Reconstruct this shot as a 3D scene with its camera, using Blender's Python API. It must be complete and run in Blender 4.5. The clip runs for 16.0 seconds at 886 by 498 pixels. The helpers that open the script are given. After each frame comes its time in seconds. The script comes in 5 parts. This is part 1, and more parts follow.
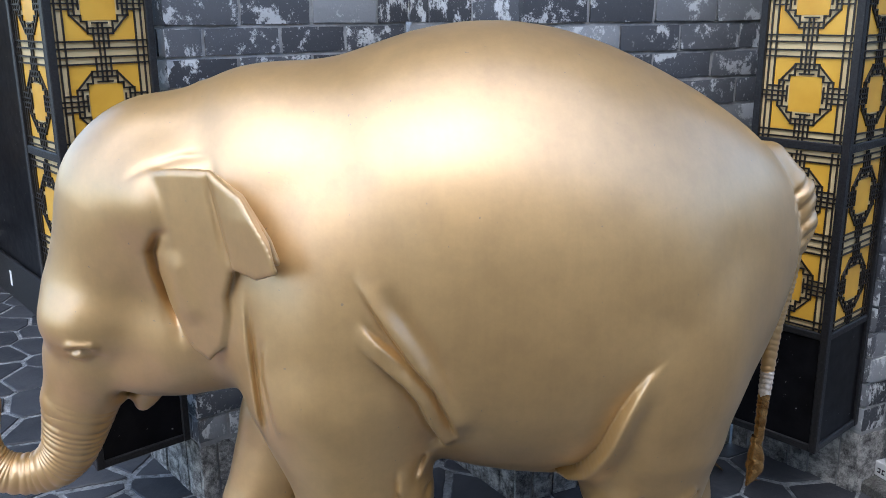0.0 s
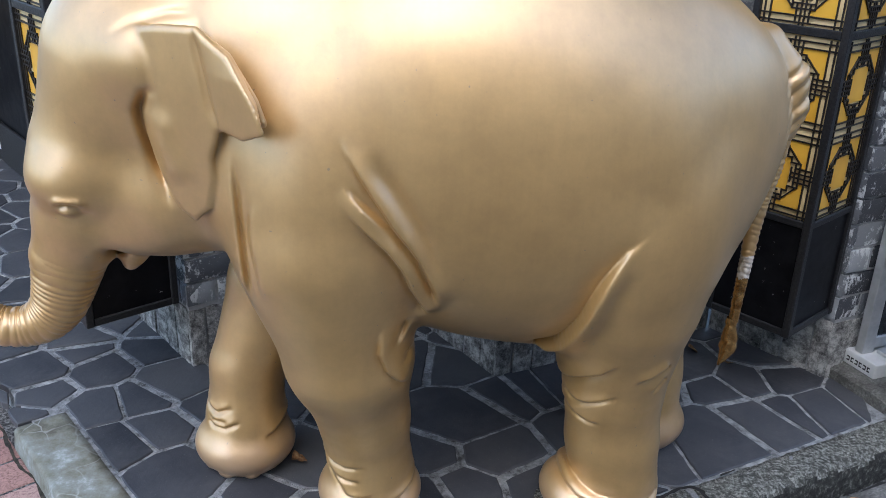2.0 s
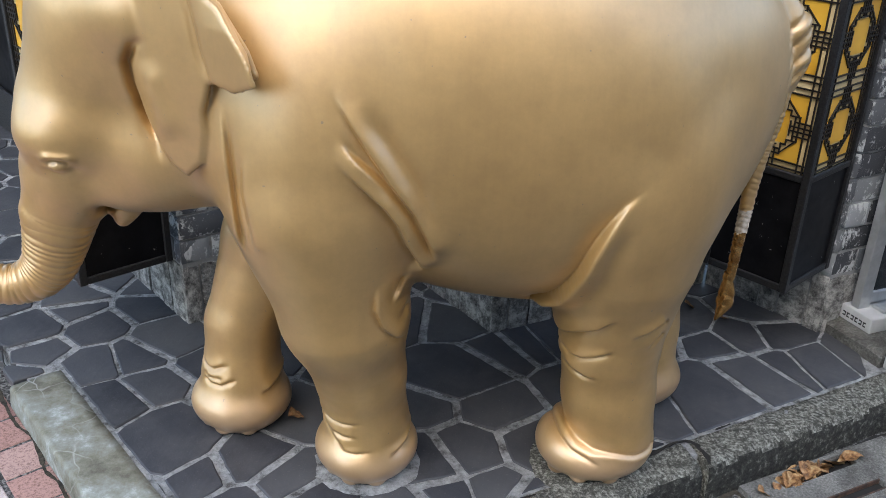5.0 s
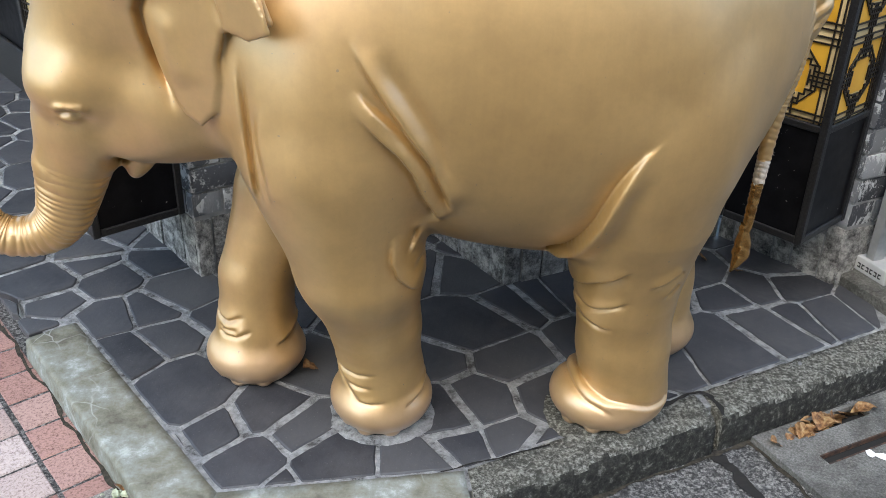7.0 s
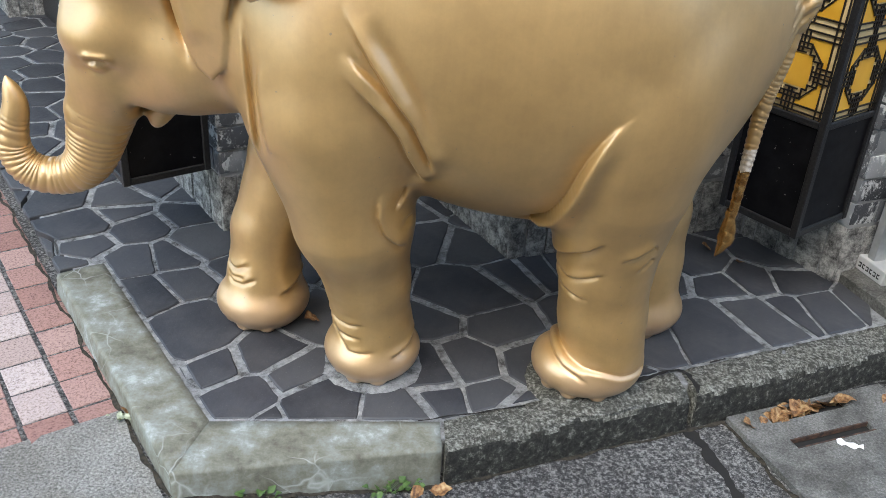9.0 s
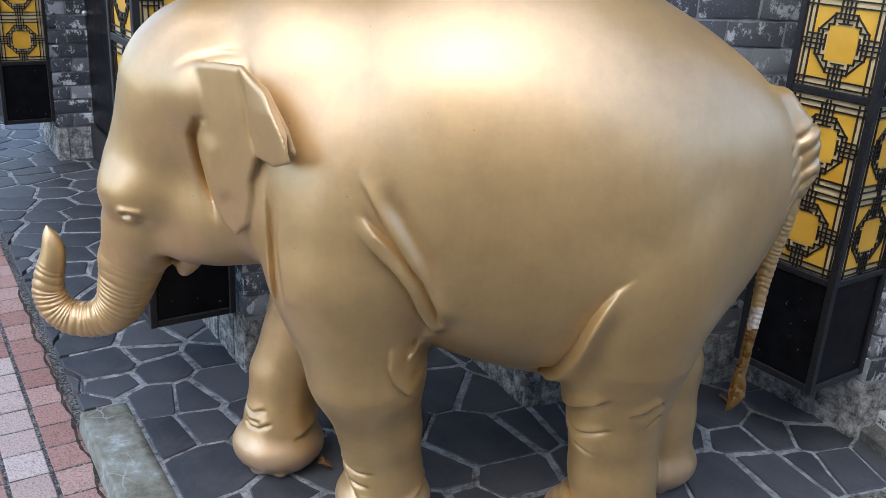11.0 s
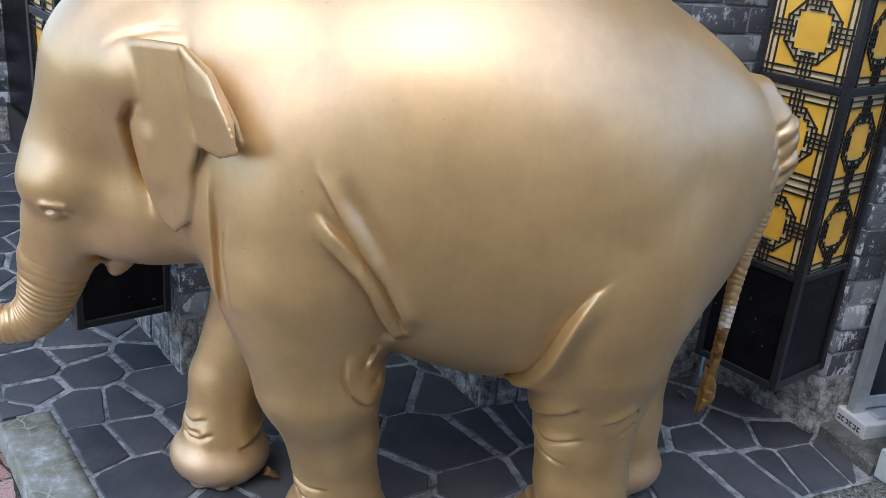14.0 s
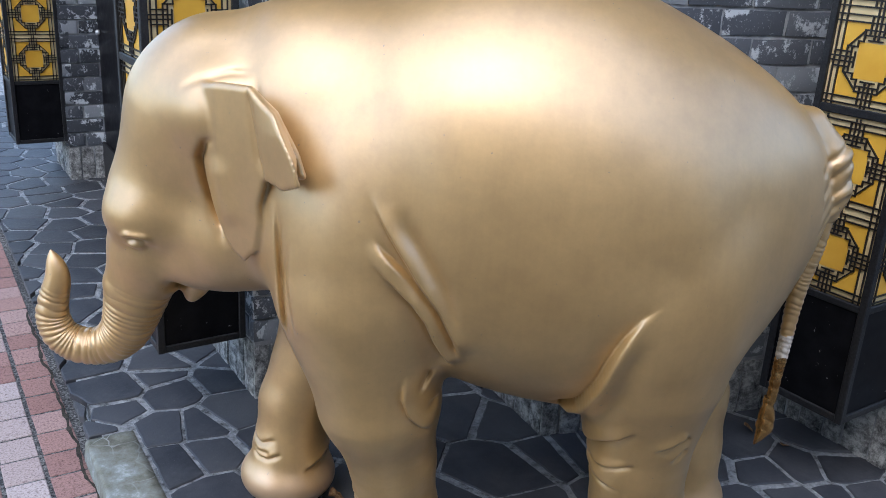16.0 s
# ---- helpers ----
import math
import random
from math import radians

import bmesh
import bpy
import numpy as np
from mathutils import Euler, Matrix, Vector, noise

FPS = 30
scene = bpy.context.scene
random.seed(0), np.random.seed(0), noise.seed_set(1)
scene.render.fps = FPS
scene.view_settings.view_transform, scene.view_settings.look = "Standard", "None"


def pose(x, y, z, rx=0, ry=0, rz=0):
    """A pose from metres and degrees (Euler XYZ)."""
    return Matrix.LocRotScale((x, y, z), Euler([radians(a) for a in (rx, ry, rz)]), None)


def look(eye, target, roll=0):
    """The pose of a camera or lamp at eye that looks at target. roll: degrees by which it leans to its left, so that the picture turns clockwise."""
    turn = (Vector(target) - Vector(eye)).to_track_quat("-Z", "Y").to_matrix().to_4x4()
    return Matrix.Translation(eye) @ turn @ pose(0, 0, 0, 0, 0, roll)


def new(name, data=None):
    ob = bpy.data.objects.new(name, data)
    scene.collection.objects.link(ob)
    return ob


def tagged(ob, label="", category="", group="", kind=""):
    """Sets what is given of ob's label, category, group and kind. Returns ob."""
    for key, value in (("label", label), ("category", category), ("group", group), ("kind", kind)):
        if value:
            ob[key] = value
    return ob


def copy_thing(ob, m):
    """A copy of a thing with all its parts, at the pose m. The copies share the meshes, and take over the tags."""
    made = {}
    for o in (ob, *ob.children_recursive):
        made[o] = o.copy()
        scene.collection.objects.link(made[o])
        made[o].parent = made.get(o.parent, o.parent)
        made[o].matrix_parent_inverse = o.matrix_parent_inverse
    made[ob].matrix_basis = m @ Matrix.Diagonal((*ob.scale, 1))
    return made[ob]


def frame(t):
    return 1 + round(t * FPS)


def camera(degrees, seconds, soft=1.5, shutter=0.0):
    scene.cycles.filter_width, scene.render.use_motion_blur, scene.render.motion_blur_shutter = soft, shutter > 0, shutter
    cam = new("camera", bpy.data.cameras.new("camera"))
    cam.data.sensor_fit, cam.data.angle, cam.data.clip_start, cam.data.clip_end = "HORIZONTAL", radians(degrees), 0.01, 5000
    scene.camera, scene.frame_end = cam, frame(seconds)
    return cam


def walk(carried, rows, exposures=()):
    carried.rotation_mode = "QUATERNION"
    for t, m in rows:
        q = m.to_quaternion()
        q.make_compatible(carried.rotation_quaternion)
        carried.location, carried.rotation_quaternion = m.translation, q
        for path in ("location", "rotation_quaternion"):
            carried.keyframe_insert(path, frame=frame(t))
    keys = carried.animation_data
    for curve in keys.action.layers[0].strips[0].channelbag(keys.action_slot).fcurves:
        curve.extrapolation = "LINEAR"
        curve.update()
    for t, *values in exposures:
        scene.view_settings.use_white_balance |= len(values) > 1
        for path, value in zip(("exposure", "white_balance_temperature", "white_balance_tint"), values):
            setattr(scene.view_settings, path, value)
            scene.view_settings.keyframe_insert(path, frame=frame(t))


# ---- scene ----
cam = camera(53.1, 16.0, soft=0.55)
PATH = [
    (0, (-0.012, 0.011, 1.452), (-0.023, 1.941, 0.928), -0.4),
    (0.5, (-0.008, 0.005, 1.439), (-0.02, 1.897, 0.79), -0.2),
    (1, (-0.008, -0.009, 1.431), (-0.015, 1.868, 0.739), 0.8),
    (1.5, (-0.014, -0.008, 1.425), (-0.013, 1.853, 0.692), 1.8),
    (2, (0.0, -0.006, 1.426), (0.01, 1.841, 0.659), 2.0),
    (2.5, (-0.002, -0.001, 1.425), (0.017, 1.843, 0.65), 2.1),
    (3, (-0.008, 0.001, 1.428), (0.015, 1.843, 0.648), 2.1),
    (3.5, (-0.002, 0.003, 1.413), (0.017, 1.836, 0.612), 2.0),
    (4, (-0.001, -0.002, 1.417), (0.021, 1.823, 0.599), 2.0),
    (6.5, (-0.003, 0.03, 1.399), (0.019, 1.806, 0.48), 1.9),
    (7, (-0.019, 0.015, 1.398), (-0.008, 1.779, 0.456), 1.7),
    (7.5, (-0.064, -0.032, 1.412), (-0.018, 1.725, 0.458), 2.2),
    (8, (-0.047, -0.066, 1.404), (0.057, 1.678, 0.43), 2.9),
    (8.5, (0.065, -0.098, 1.418), (0.063, 1.65, 0.446), 2.9),
    (9, (0.147, -0.121, 1.406), (0.029, 1.627, 0.442), 3.7),
    (9.5, (0.181, -0.128, 1.435), (0.024, 1.628, 0.489), 3.2),
    (10, (0.198, -0.153, 1.456), (0.01, 1.695, 0.715), 3.6),
    (10.2, (0.199, -0.162, 1.475), (-0.003, 1.697, 0.766), 3.5),
    (12.3, (0.186, -0.097, 1.452), (-0.045, 1.766, 0.763), 3.7),
    (12.5, (0.165, -0.076, 1.441), (-0.048, 1.785, 0.741), 3.8),
    (13, (0.141, -0.051, 1.44), (-0.071, 1.804, 0.723), 3.8),
    (13.5, (0.114, -0.017, 1.436), (-0.033, 1.839, 0.707), 4.3),
    (14, (0.116, -0.01, 1.447), (0.052, 1.855, 0.727), 5.2),
    (14.5, (0.156, -0.003, 1.446), (0.085, 1.859, 0.72), 5.1),
    (15, (0.168, -0.018, 1.454), (0.054, 1.842, 0.729), 4.6),
    (15.5, (0.177, -0.052, 1.461), (0.004, 1.814, 0.761), 4.1),
    (16, (0.183, -0.081, 1.466), (-0.073, 1.789, 0.807), 3.3),
]
walk(cam, [(t, look(eye, target, roll)) for t, eye, target, roll in PATH], exposures=[(0.0, 1.72, 6050, 9), (4.0, 1.76, 6500, 8), (6.5, 2.06, 7000, 6), (9.3, 2.10, 7000, 5), (10.0, 1.76, 6350, 8), (16.0, 1.7, 6050, 9)])

# ---- light ----
world = bpy.data.worlds.new("sky")
scene.world = world
world.use_nodes = True
wn = world.node_tree
sky = wn.nodes.new("ShaderNodeTexSky")
sky.sky_type = "NISHITA"
sky.sun_disc = False
sky.sun_elevation = radians(52)
sky.sun_rotation = radians(195)
sky.dust_density = 1.6
sky.air_density = 1.0
wn.nodes["Background"].inputs["Strength"].default_value = 0.15
wn.links.new(sky.outputs[0], wn.nodes["Background"].inputs["Color"])
sun = new("sun", bpy.data.lights.new("sun", "SUN"))
sun.data.energy, sun.data.angle, sun.data.color = 0.40, radians(90), (0.97, 0.98, 1.0)
sun.matrix_world = look((-0.9, -5.0, 8.0), (0, 0, 0))


# ---- materials ----
def material(name, rough=0.6, metal=0.0, base=(0.5, 0.5, 0.5)):
    m = bpy.data.materials.new(name)
    m.use_nodes = True
    b = m.node_tree.nodes["Principled BSDF"]
    b.inputs["Roughness"].default_value = rough
    b.inputs["Metallic"].default_value = metal
    b.inputs["Base Color"].default_value = (*base, 1)
    return m, m.node_tree, b


def noise_tex(nt, scale, detail=4, rough=0.55, space="Object", stretch=None):
    co = nt.nodes.new("ShaderNodeTexCoord")
    tex = nt.nodes.new("ShaderNodeTexNoise")
    tex.inputs["Scale"].default_value = scale
    tex.inputs["Detail"].default_value = detail
    tex.inputs["Roughness"].default_value = rough
    src = co.outputs[space]
    if stretch:
        mp = nt.nodes.new("ShaderNodeMapping")
        mp.inputs["Scale"].default_value = stretch
        nt.links.new(src, mp.inputs[0])
        src = mp.outputs[0]
    nt.links.new(src, tex.inputs["Vector"])
    return tex.outputs["Fac"]


def offset_noise(nt, scale, detail=4, rough=0.55):
    """Noise in object space, shifted for each object by its own random number."""
    co = nt.nodes.new("ShaderNodeTexCoord")
    info = nt.nodes.new("ShaderNodeObjectInfo")
    mul = nt.nodes.new("ShaderNodeMath")
    mul.operation = "MULTIPLY"
    mul.inputs[1].default_value = 37.0
    nt.links.new(info.outputs["Random"], mul.inputs[0])
    add = nt.nodes.new("ShaderNodeVectorMath")
    nt.links.new(co.outputs["Object"], add.inputs[0])
    nt.links.new(mul.outputs[0], add.inputs[1])
    tex = nt.nodes.new("ShaderNodeTexNoise")
    tex.inputs["Scale"].default_value = scale
    tex.inputs["Detail"].default_value = detail
    tex.inputs["Roughness"].default_value = rough
    nt.links.new(add.outputs[0], tex.inputs["Vector"])
    return tex.outputs["Fac"]


def ramp(nt, fac, stops):
    r = nt.nodes.new("ShaderNodeValToRGB")
    while len(r.color_ramp.elements) < len(stops):
        r.color_ramp.elements.new(0.5)
    for e, (p, c) in zip(r.color_ramp.elements, stops):
        e.position = p
        e.color = (*c, 1) if len(c) == 3 else c
    nt.links.new(fac, r.inputs[0])
    return r.outputs[0]


def mix(nt, fac, a, b, mode="MIX"):
    m = nt.nodes.new("ShaderNodeMix")
    m.data_type, m.blend_type = "RGBA", mode
    for sock, v in ((m.inputs[0], fac), (m.inputs[6], a), (m.inputs[7], b)):
        if isinstance(v, (int, float)):
            sock.default_value = v
        elif isinstance(v, tuple):
            sock.default_value = (*v, 1)
        else:
            nt.links.new(v, sock)
    return m.outputs[2]


def bump(nt, b, height, strength=0.3, dist=0.01):
    n = nt.nodes.new("ShaderNodeBump")
    n.inputs["Strength"].default_value = strength
    n.inputs["Distance"].default_value = dist
    nt.links.new(height, n.inputs["Height"])
    nt.links.new(n.outputs[0], b.inputs["Normal"])
    return n


def to_rough(nt, b, fac, lo, hi):
    r = nt.nodes.new("ShaderNodeMapRange")
    r.inputs["To Min"].default_value, r.inputs["To Max"].default_value = lo, hi
    nt.links.new(fac, r.inputs[0])
    nt.links.new(r.outputs[0], b.inputs["Roughness"])


def random_of(nt):
    return nt.nodes.new("ShaderNodeObjectInfo").outputs["Random"]


# satin gold paint with faint brush lines and stains
GOLD, nt, b = material("gold_paint", 0.45, 0.56)
big = noise_tex(nt, 3.0, 3)
fine = noise_tex(nt, 60, 5)
brush = noise_tex(nt, 30, 3, 0.6, stretch=(3.0, 1.0, 0.12))
c1 = ramp(nt, big, [(0.3, (0.48, 0.283, 0.084)), (0.7, (0.575, 0.352, 0.118))])
c1 = mix(nt, 1.0, c1, ramp(nt, noise_tex(nt, 16, 9, 0.7), [(0.36, (0.91, 0.90, 0.87)), (0.64, (1.06, 1.06, 1.07))]), "MULTIPLY")
c2 = mix(nt, 0.03, c1, ramp(nt, brush, [(0.35, (0.25, 0.16, 0.07)), (0.65, (0.7, 0.5, 0.25))]))
spots = ramp(nt, noise_tex(nt, 95, 2, 0.4), [(0.76, (0, 0, 0)), (0.79, (1, 1, 1))])
# paler, rosier colour low on the feet, with a ragged upper edge
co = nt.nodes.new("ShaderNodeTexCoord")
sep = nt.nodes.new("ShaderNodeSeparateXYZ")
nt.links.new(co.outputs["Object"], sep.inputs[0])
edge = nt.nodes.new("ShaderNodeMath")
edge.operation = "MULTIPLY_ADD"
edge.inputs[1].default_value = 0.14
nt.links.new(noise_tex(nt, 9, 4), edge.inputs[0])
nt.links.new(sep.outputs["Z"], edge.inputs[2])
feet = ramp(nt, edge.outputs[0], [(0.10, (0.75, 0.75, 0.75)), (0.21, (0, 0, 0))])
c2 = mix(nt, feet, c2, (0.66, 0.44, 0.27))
nt.links.new(mix(nt, spots, c2, (0.30, 0.21, 0.11)), b.inputs["Base Color"])
to_rough(nt, b, mix(nt, 0.5, fine, big), 0.44, 0.54)
b.inputs["Coat Weight"].default_value = 1.0
b.inputs["Coat Roughness"].default_value = 0.36
b.inputs["Coat IOR"].default_value = 2.0
bump(nt, b, noise_tex(nt, 8, 5, 0.55), 0.26, 0.01)

# worn lacquer and pale tape on the tail
LACQUER, nt, b = material("brown_gold_lacquer", 0.25, 0.75)
nt.links.new(ramp(nt, noise_tex(nt, 60, 5), [(0.35, (0.22, 0.10, 0.025)), (0.65, (0.50, 0.29, 0.10))]), b.inputs["Base Color"])
TAPE, nt, b = material("worn_tape", 0.5)
nt.links.new(ramp(nt, noise_tex(nt, 90, 5), [(0.35, (0.35, 0.27, 0.18)), (0.6, (0.58, 0.52, 0.44))]), b.inputs["Base Color"])

# dark slate paving
SLATE, nt, b = material("slate", 0.6)
b.inputs["Specular IOR Level"].default_value = 0.4
rnd = random_of(nt)
base = ramp(nt, rnd, [(0.0, (0.021, 0.023, 0.029)), (0.5, (0.036, 0.039, 0.048)), (1.0, (0.057, 0.060, 0.067))])
dust = ramp(nt, noise_tex(nt, 7, 6, 0.65, "Object"), [(0.4, (0, 0, 0)), (0.75, (0.5, 0.5, 0.5))])
grit = ramp(nt, noise_tex(nt, 160, 4, 0.7), [(0.62, (0, 0, 0)), (0.72, (0.6, 0.6, 0.6))])
c = mix(nt, dust, base, (0.10, 0.103, 0.107))
nt.links.new(mix(nt, grit, c, (0.16, 0.16, 0.16)), b.inputs["Base Color"])
to_rough(nt, b, noise_tex(nt, 20, 4), 0.42, 0.7)
bump(nt, b, noise_tex(nt, 45, 8, 0.7), 0.25, 0.006)

# cement joints
MORTAR, nt, b = material("mortar", 0.95)
c = ramp(nt, noise_tex(nt, 22, 9, 0.78), [(0.37, (0.06, 0.06, 0.06)), (0.47, (0.22, 0.23, 0.235)), (0.64, (0.42, 0.435, 0.445))])
nt.links.new(c, b.inputs["Base Color"])
bump(nt, b, noise_tex(nt, 120, 8, 0.75), 0.9, 0.01)

# smooth greenish cement strip with pale cracks and patches
CEMENT, nt, b = material("cement", 0.85)
c = ramp(nt, noise_tex(nt, 9, 10, 0.72), [(0.36, (0.095, 0.092, 0.068)), (0.48, (0.17, 0.172, 0.136)), (0.58, (0.225, 0.245, 0.222)), (0.66, (0.36, 0.395, 0.385))])
vor = nt.nodes.new("ShaderNodeTexVoronoi")
vor.feature = "DISTANCE_TO_EDGE"
vor.inputs["Scale"].default_value = 11
co = nt.nodes.new("ShaderNodeTexCoord")
wob = nt.nodes.new("ShaderNodeTexNoise")
wob.inputs["Scale"].default_value = 8
nt.links.new(co.outputs["Object"], wob.inputs["Vector"])
addv = nt.nodes.new("ShaderNodeVectorMath")
addv.operation = "MULTIPLY_ADD"
addv.inputs[1].default_value = (0.12, 0.12, 0.12)
nt.links.new(wob.outputs["Color"], addv.inputs[0])
nt.links.new(co.outputs["Object"], addv.inputs[2])
nt.links.new(addv.outputs[0], vor.inputs["Vector"])
lines = ramp(nt, vor.outputs["Distance"], [(0.0, (0.6, 0.6, 0.6)), (0.035, (0, 0, 0))])
gate = mix(nt, 1.0, lines, ramp(nt, noise_tex(nt, 3, 2), [(0.48, (0, 0, 0)), (0.6, (1, 1, 1))]), "MULTIPLY")
c = mix(nt, gate, c, (0.45, 0.48, 0.46))
nt.links.new(c, b.inputs["Base Color"])
bump(nt, b, noise_tex(nt, 60, 8, 0.7), 0.35, 0.006)

# rough granite kerb with black lichen
KERB, nt, b = material("kerb_granite", 0.95)
grain = noise_tex(nt, 105, 4, 0.75)
c = ramp(nt, grain, [(0.38, (0.05, 0.05, 0.042)), (0.49, (0.17, 0.17, 0.148)), (0.62, (0.42, 0.43, 0.385))])
lich = ramp(nt, noise_tex(nt, 26, 10, 0.85), [(0.49, (0, 0, 0)), (0.57, (0.92, 0.92, 0.92))])
nt.links.new(mix(nt, lich, c, (0.05, 0.052, 0.042)), b.inputs["Base Color"])
bump(nt, b, noise_tex(nt, 110, 9, 0.8), 1.0, 0.012)

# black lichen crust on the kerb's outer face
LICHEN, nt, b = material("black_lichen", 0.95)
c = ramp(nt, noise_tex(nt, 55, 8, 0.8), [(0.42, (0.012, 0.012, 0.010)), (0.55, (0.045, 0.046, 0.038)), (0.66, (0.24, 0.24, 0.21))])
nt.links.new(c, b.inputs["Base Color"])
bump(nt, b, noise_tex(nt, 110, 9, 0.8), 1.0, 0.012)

# asphalt
ASPHALT, nt, b = material("asphalt", 0.92)
grain = noise_tex(nt, 110, 4, 0.78)
c = ramp(nt, grain, [(0.40, (0.022, 0.022, 0.023)), (0.5, (0.085, 0.085, 0.085)), (0.62, (0.30, 0.30, 0.29))])
big = ramp(nt, noise_tex(nt, 2.5, 6, 0.65), [(0.35, (0.65, 0.65, 0.66)), (0.65, (1.2, 1.2, 1.18))])
nt.links.new(mix(nt, 1.0, c, big, "MULTIPLY"), b.inputs["Base Color"])
bump(nt, b, grain, 0.8, 0.012)

# concrete of the drain cover
CONCRETE, nt, b = material("concrete", 0.92)
grain = noise_tex(nt, 150, 4, 0.75)
c = ramp(nt, grain, [(0.33, (0.08, 0.08, 0.075)), (0.52, (0.16, 0.16, 0.15)), (0.7, (0.27, 0.27, 0.26))])
dark = ramp(nt, noise_tex(nt, 6, 7, 0.7), [(0.4, (0.45, 0.45, 0.43)), (0.6, (1.1, 1.1, 1.1))])
nt.links.new(mix(nt, 1.0, c, dark, "MULTIPLY"), b.inputs["Base Color"])
bump(nt, b, grain, 0.6, 0.008)

# pink and pale pavers
PAVER, nt, b = material("paver", 0.9)
rnd = random_of(nt)
c = ramp(nt, rnd, [(0.0, (0.26, 0.145, 0.125)), (0.5, (0.33, 0.20, 0.175)), (1.0, (0.38, 0.27, 0.245))])
grit = ramp(nt, offset_noise(nt, 150, 4, 0.75), [(0.34, (0.42, 0.36, 0.35)), (0.5, (1, 1, 1)), (0.72, (1.25, 1.22, 1.2))])
nt.links.new(mix(nt, 1.0, c, grit, "MULTIPLY"), b.inputs["Base Color"])
bump(nt, b, offset_noise(nt, 110, 6, 0.7), 0.4, 0.005)
PAVER_PALE, nt, b = material("paver_pale", 0.9)
c = ramp(nt, random_of(nt), [(0.0, (0.36, 0.28, 0.26)), (1.0, (0.45, 0.39, 0.375))])
grit = ramp(nt, offset_noise(nt, 150, 4, 0.75), [(0.34, (0.45, 0.4, 0.4)), (0.5, (1, 1, 1)), (0.72, (1.2, 1.2, 1.2))])
nt.links.new(mix(nt, 1.0, c, grit, "MULTIPLY"), b.inputs["Base Color"])
bump(nt, b, offset_noise(nt, 110, 6, 0.7), 0.4, 0.005)

# grey split brick with white bloom
BRICK, nt, b = material("grey_brick", 0.85)
c = ramp(nt, random_of(nt), [(0.0, (0.030, 0.033, 0.040)), (0.45, (0.075, 0.083, 0.097)), (0.8, (0.14, 0.15, 0.165)), (1.0, (0.30, 0.32, 0.34))])
bloom = ramp(nt, offset_noise(nt, 11, 10, 0.75), [(0.54, (0, 0, 0)), (0.585, (0.95, 0.95, 0.95))])
specks = ramp(nt, offset_noise(nt, 120, 3, 0.6), [(0.64, (0, 0, 0)), (0.7, (0.5, 0.5, 0.5))])
c = mix(nt, bloom, c, (0.55, 0.58, 0.60))
nt.links.new(mix(nt, specks, c, (0.5, 0.52, 0.54)), b.inputs["Base Color"])
bump(nt, b, offset_noise(nt, 70, 8, 0.7), 0.45, 0.006)

STONE, nt, b = material("plinth_stone", 0.9)
c = ramp(nt, offset_noise(nt, 28, 9, 0.8), [(0.36, (0.04, 0.04, 0.04)), (0.48, (0.22, 0.22, 0.215)), (0.60, (0.54, 0.54, 0.52))])
nt.links.new(c, b.inputs["Base Color"])
bump(nt, b, offset_noise(nt, 60, 9, 0.8), 1.0, 0.015)

WALL_MORTAR, nt, b = material("wall_mortar", 0.95)
c = ramp(nt, noise_tex(nt, 16, 7, 0.7), [(0.35, (0.20, 0.21, 0.215)), (0.65, (0.38, 0.39, 0.40))])
nt.links.new(c, b.inputs["Base Color"])
bump(nt, b, noise_tex(nt, 130, 6, 0.7), 0.5, 0.005)

PLASTER, nt, b = material("plaster", 0.9)
c = ramp(nt, noise_tex(nt, 1.3, 6), [(0.35, (0.46, 0.46, 0.46)), (0.65, (0.58, 0.58, 0.57))])
nt.links.new(c, b.inputs["Base Color"])
bump(nt, b, noise_tex(nt, 40, 5), 0.2, 0.01)

# lamp boxes
BLACK, nt, b = material("black_paint", 0.32)
b.inputs["Specular IOR Level"].default_value = 0.15
chips = ramp(nt, noise_tex(nt, 38, 7, 0.75), [(0.665, (0, 0, 0)), (0.68, (1, 1, 1))])
dustb = ramp(nt, noise_tex(nt, 12, 6, 0.7), [(0.4, (0.003, 0.003, 0.004)), (0.75, (0.010, 0.010, 0.012))])
nt.links.new(mix(nt, chips, dustb, (0.35, 0.35, 0.34)), b.inputs["Base Color"])
to_rough(nt, b, noise_tex(nt, 25, 5), 0.28, 0.5)
FRAME, nt, b = material("black_iron", 0.45)
c = ramp(nt, noise_tex(nt, 150, 5, 0.75), [(0.42, (0.006, 0.006, 0.007)), (0.66, (0.022, 0.022, 0.023)), (0.76, (0.12, 0.115, 0.11))])
nt.links.new(c, b.inputs["Base Color"])
bump(nt, b, noise_tex(nt, 200, 4), 0.3, 0.003)
LATTICE, nt, b = material("lattice_black", 0.4, 0, (0.012, 0.009, 0.007))
CREAM, nt, b = material("cream_acrylic", 0.35)
nt.links.new(ramp(nt, noise_tex(nt, 7, 5), [(0.3, (0.62, 0.47, 0.23)), (0.7, (0.72, 0.57, 0.31))]), b.inputs["Base Color"])
AMBER, nt, b = material("amber_acrylic", 0.3)
nt.links.new(ramp(nt, noise_tex(nt, 6, 5), [(0.3, (0.62, 0.32, 0.03)), (0.7, (0.78, 0.46, 0.06))]), b.inputs["Base Color"])

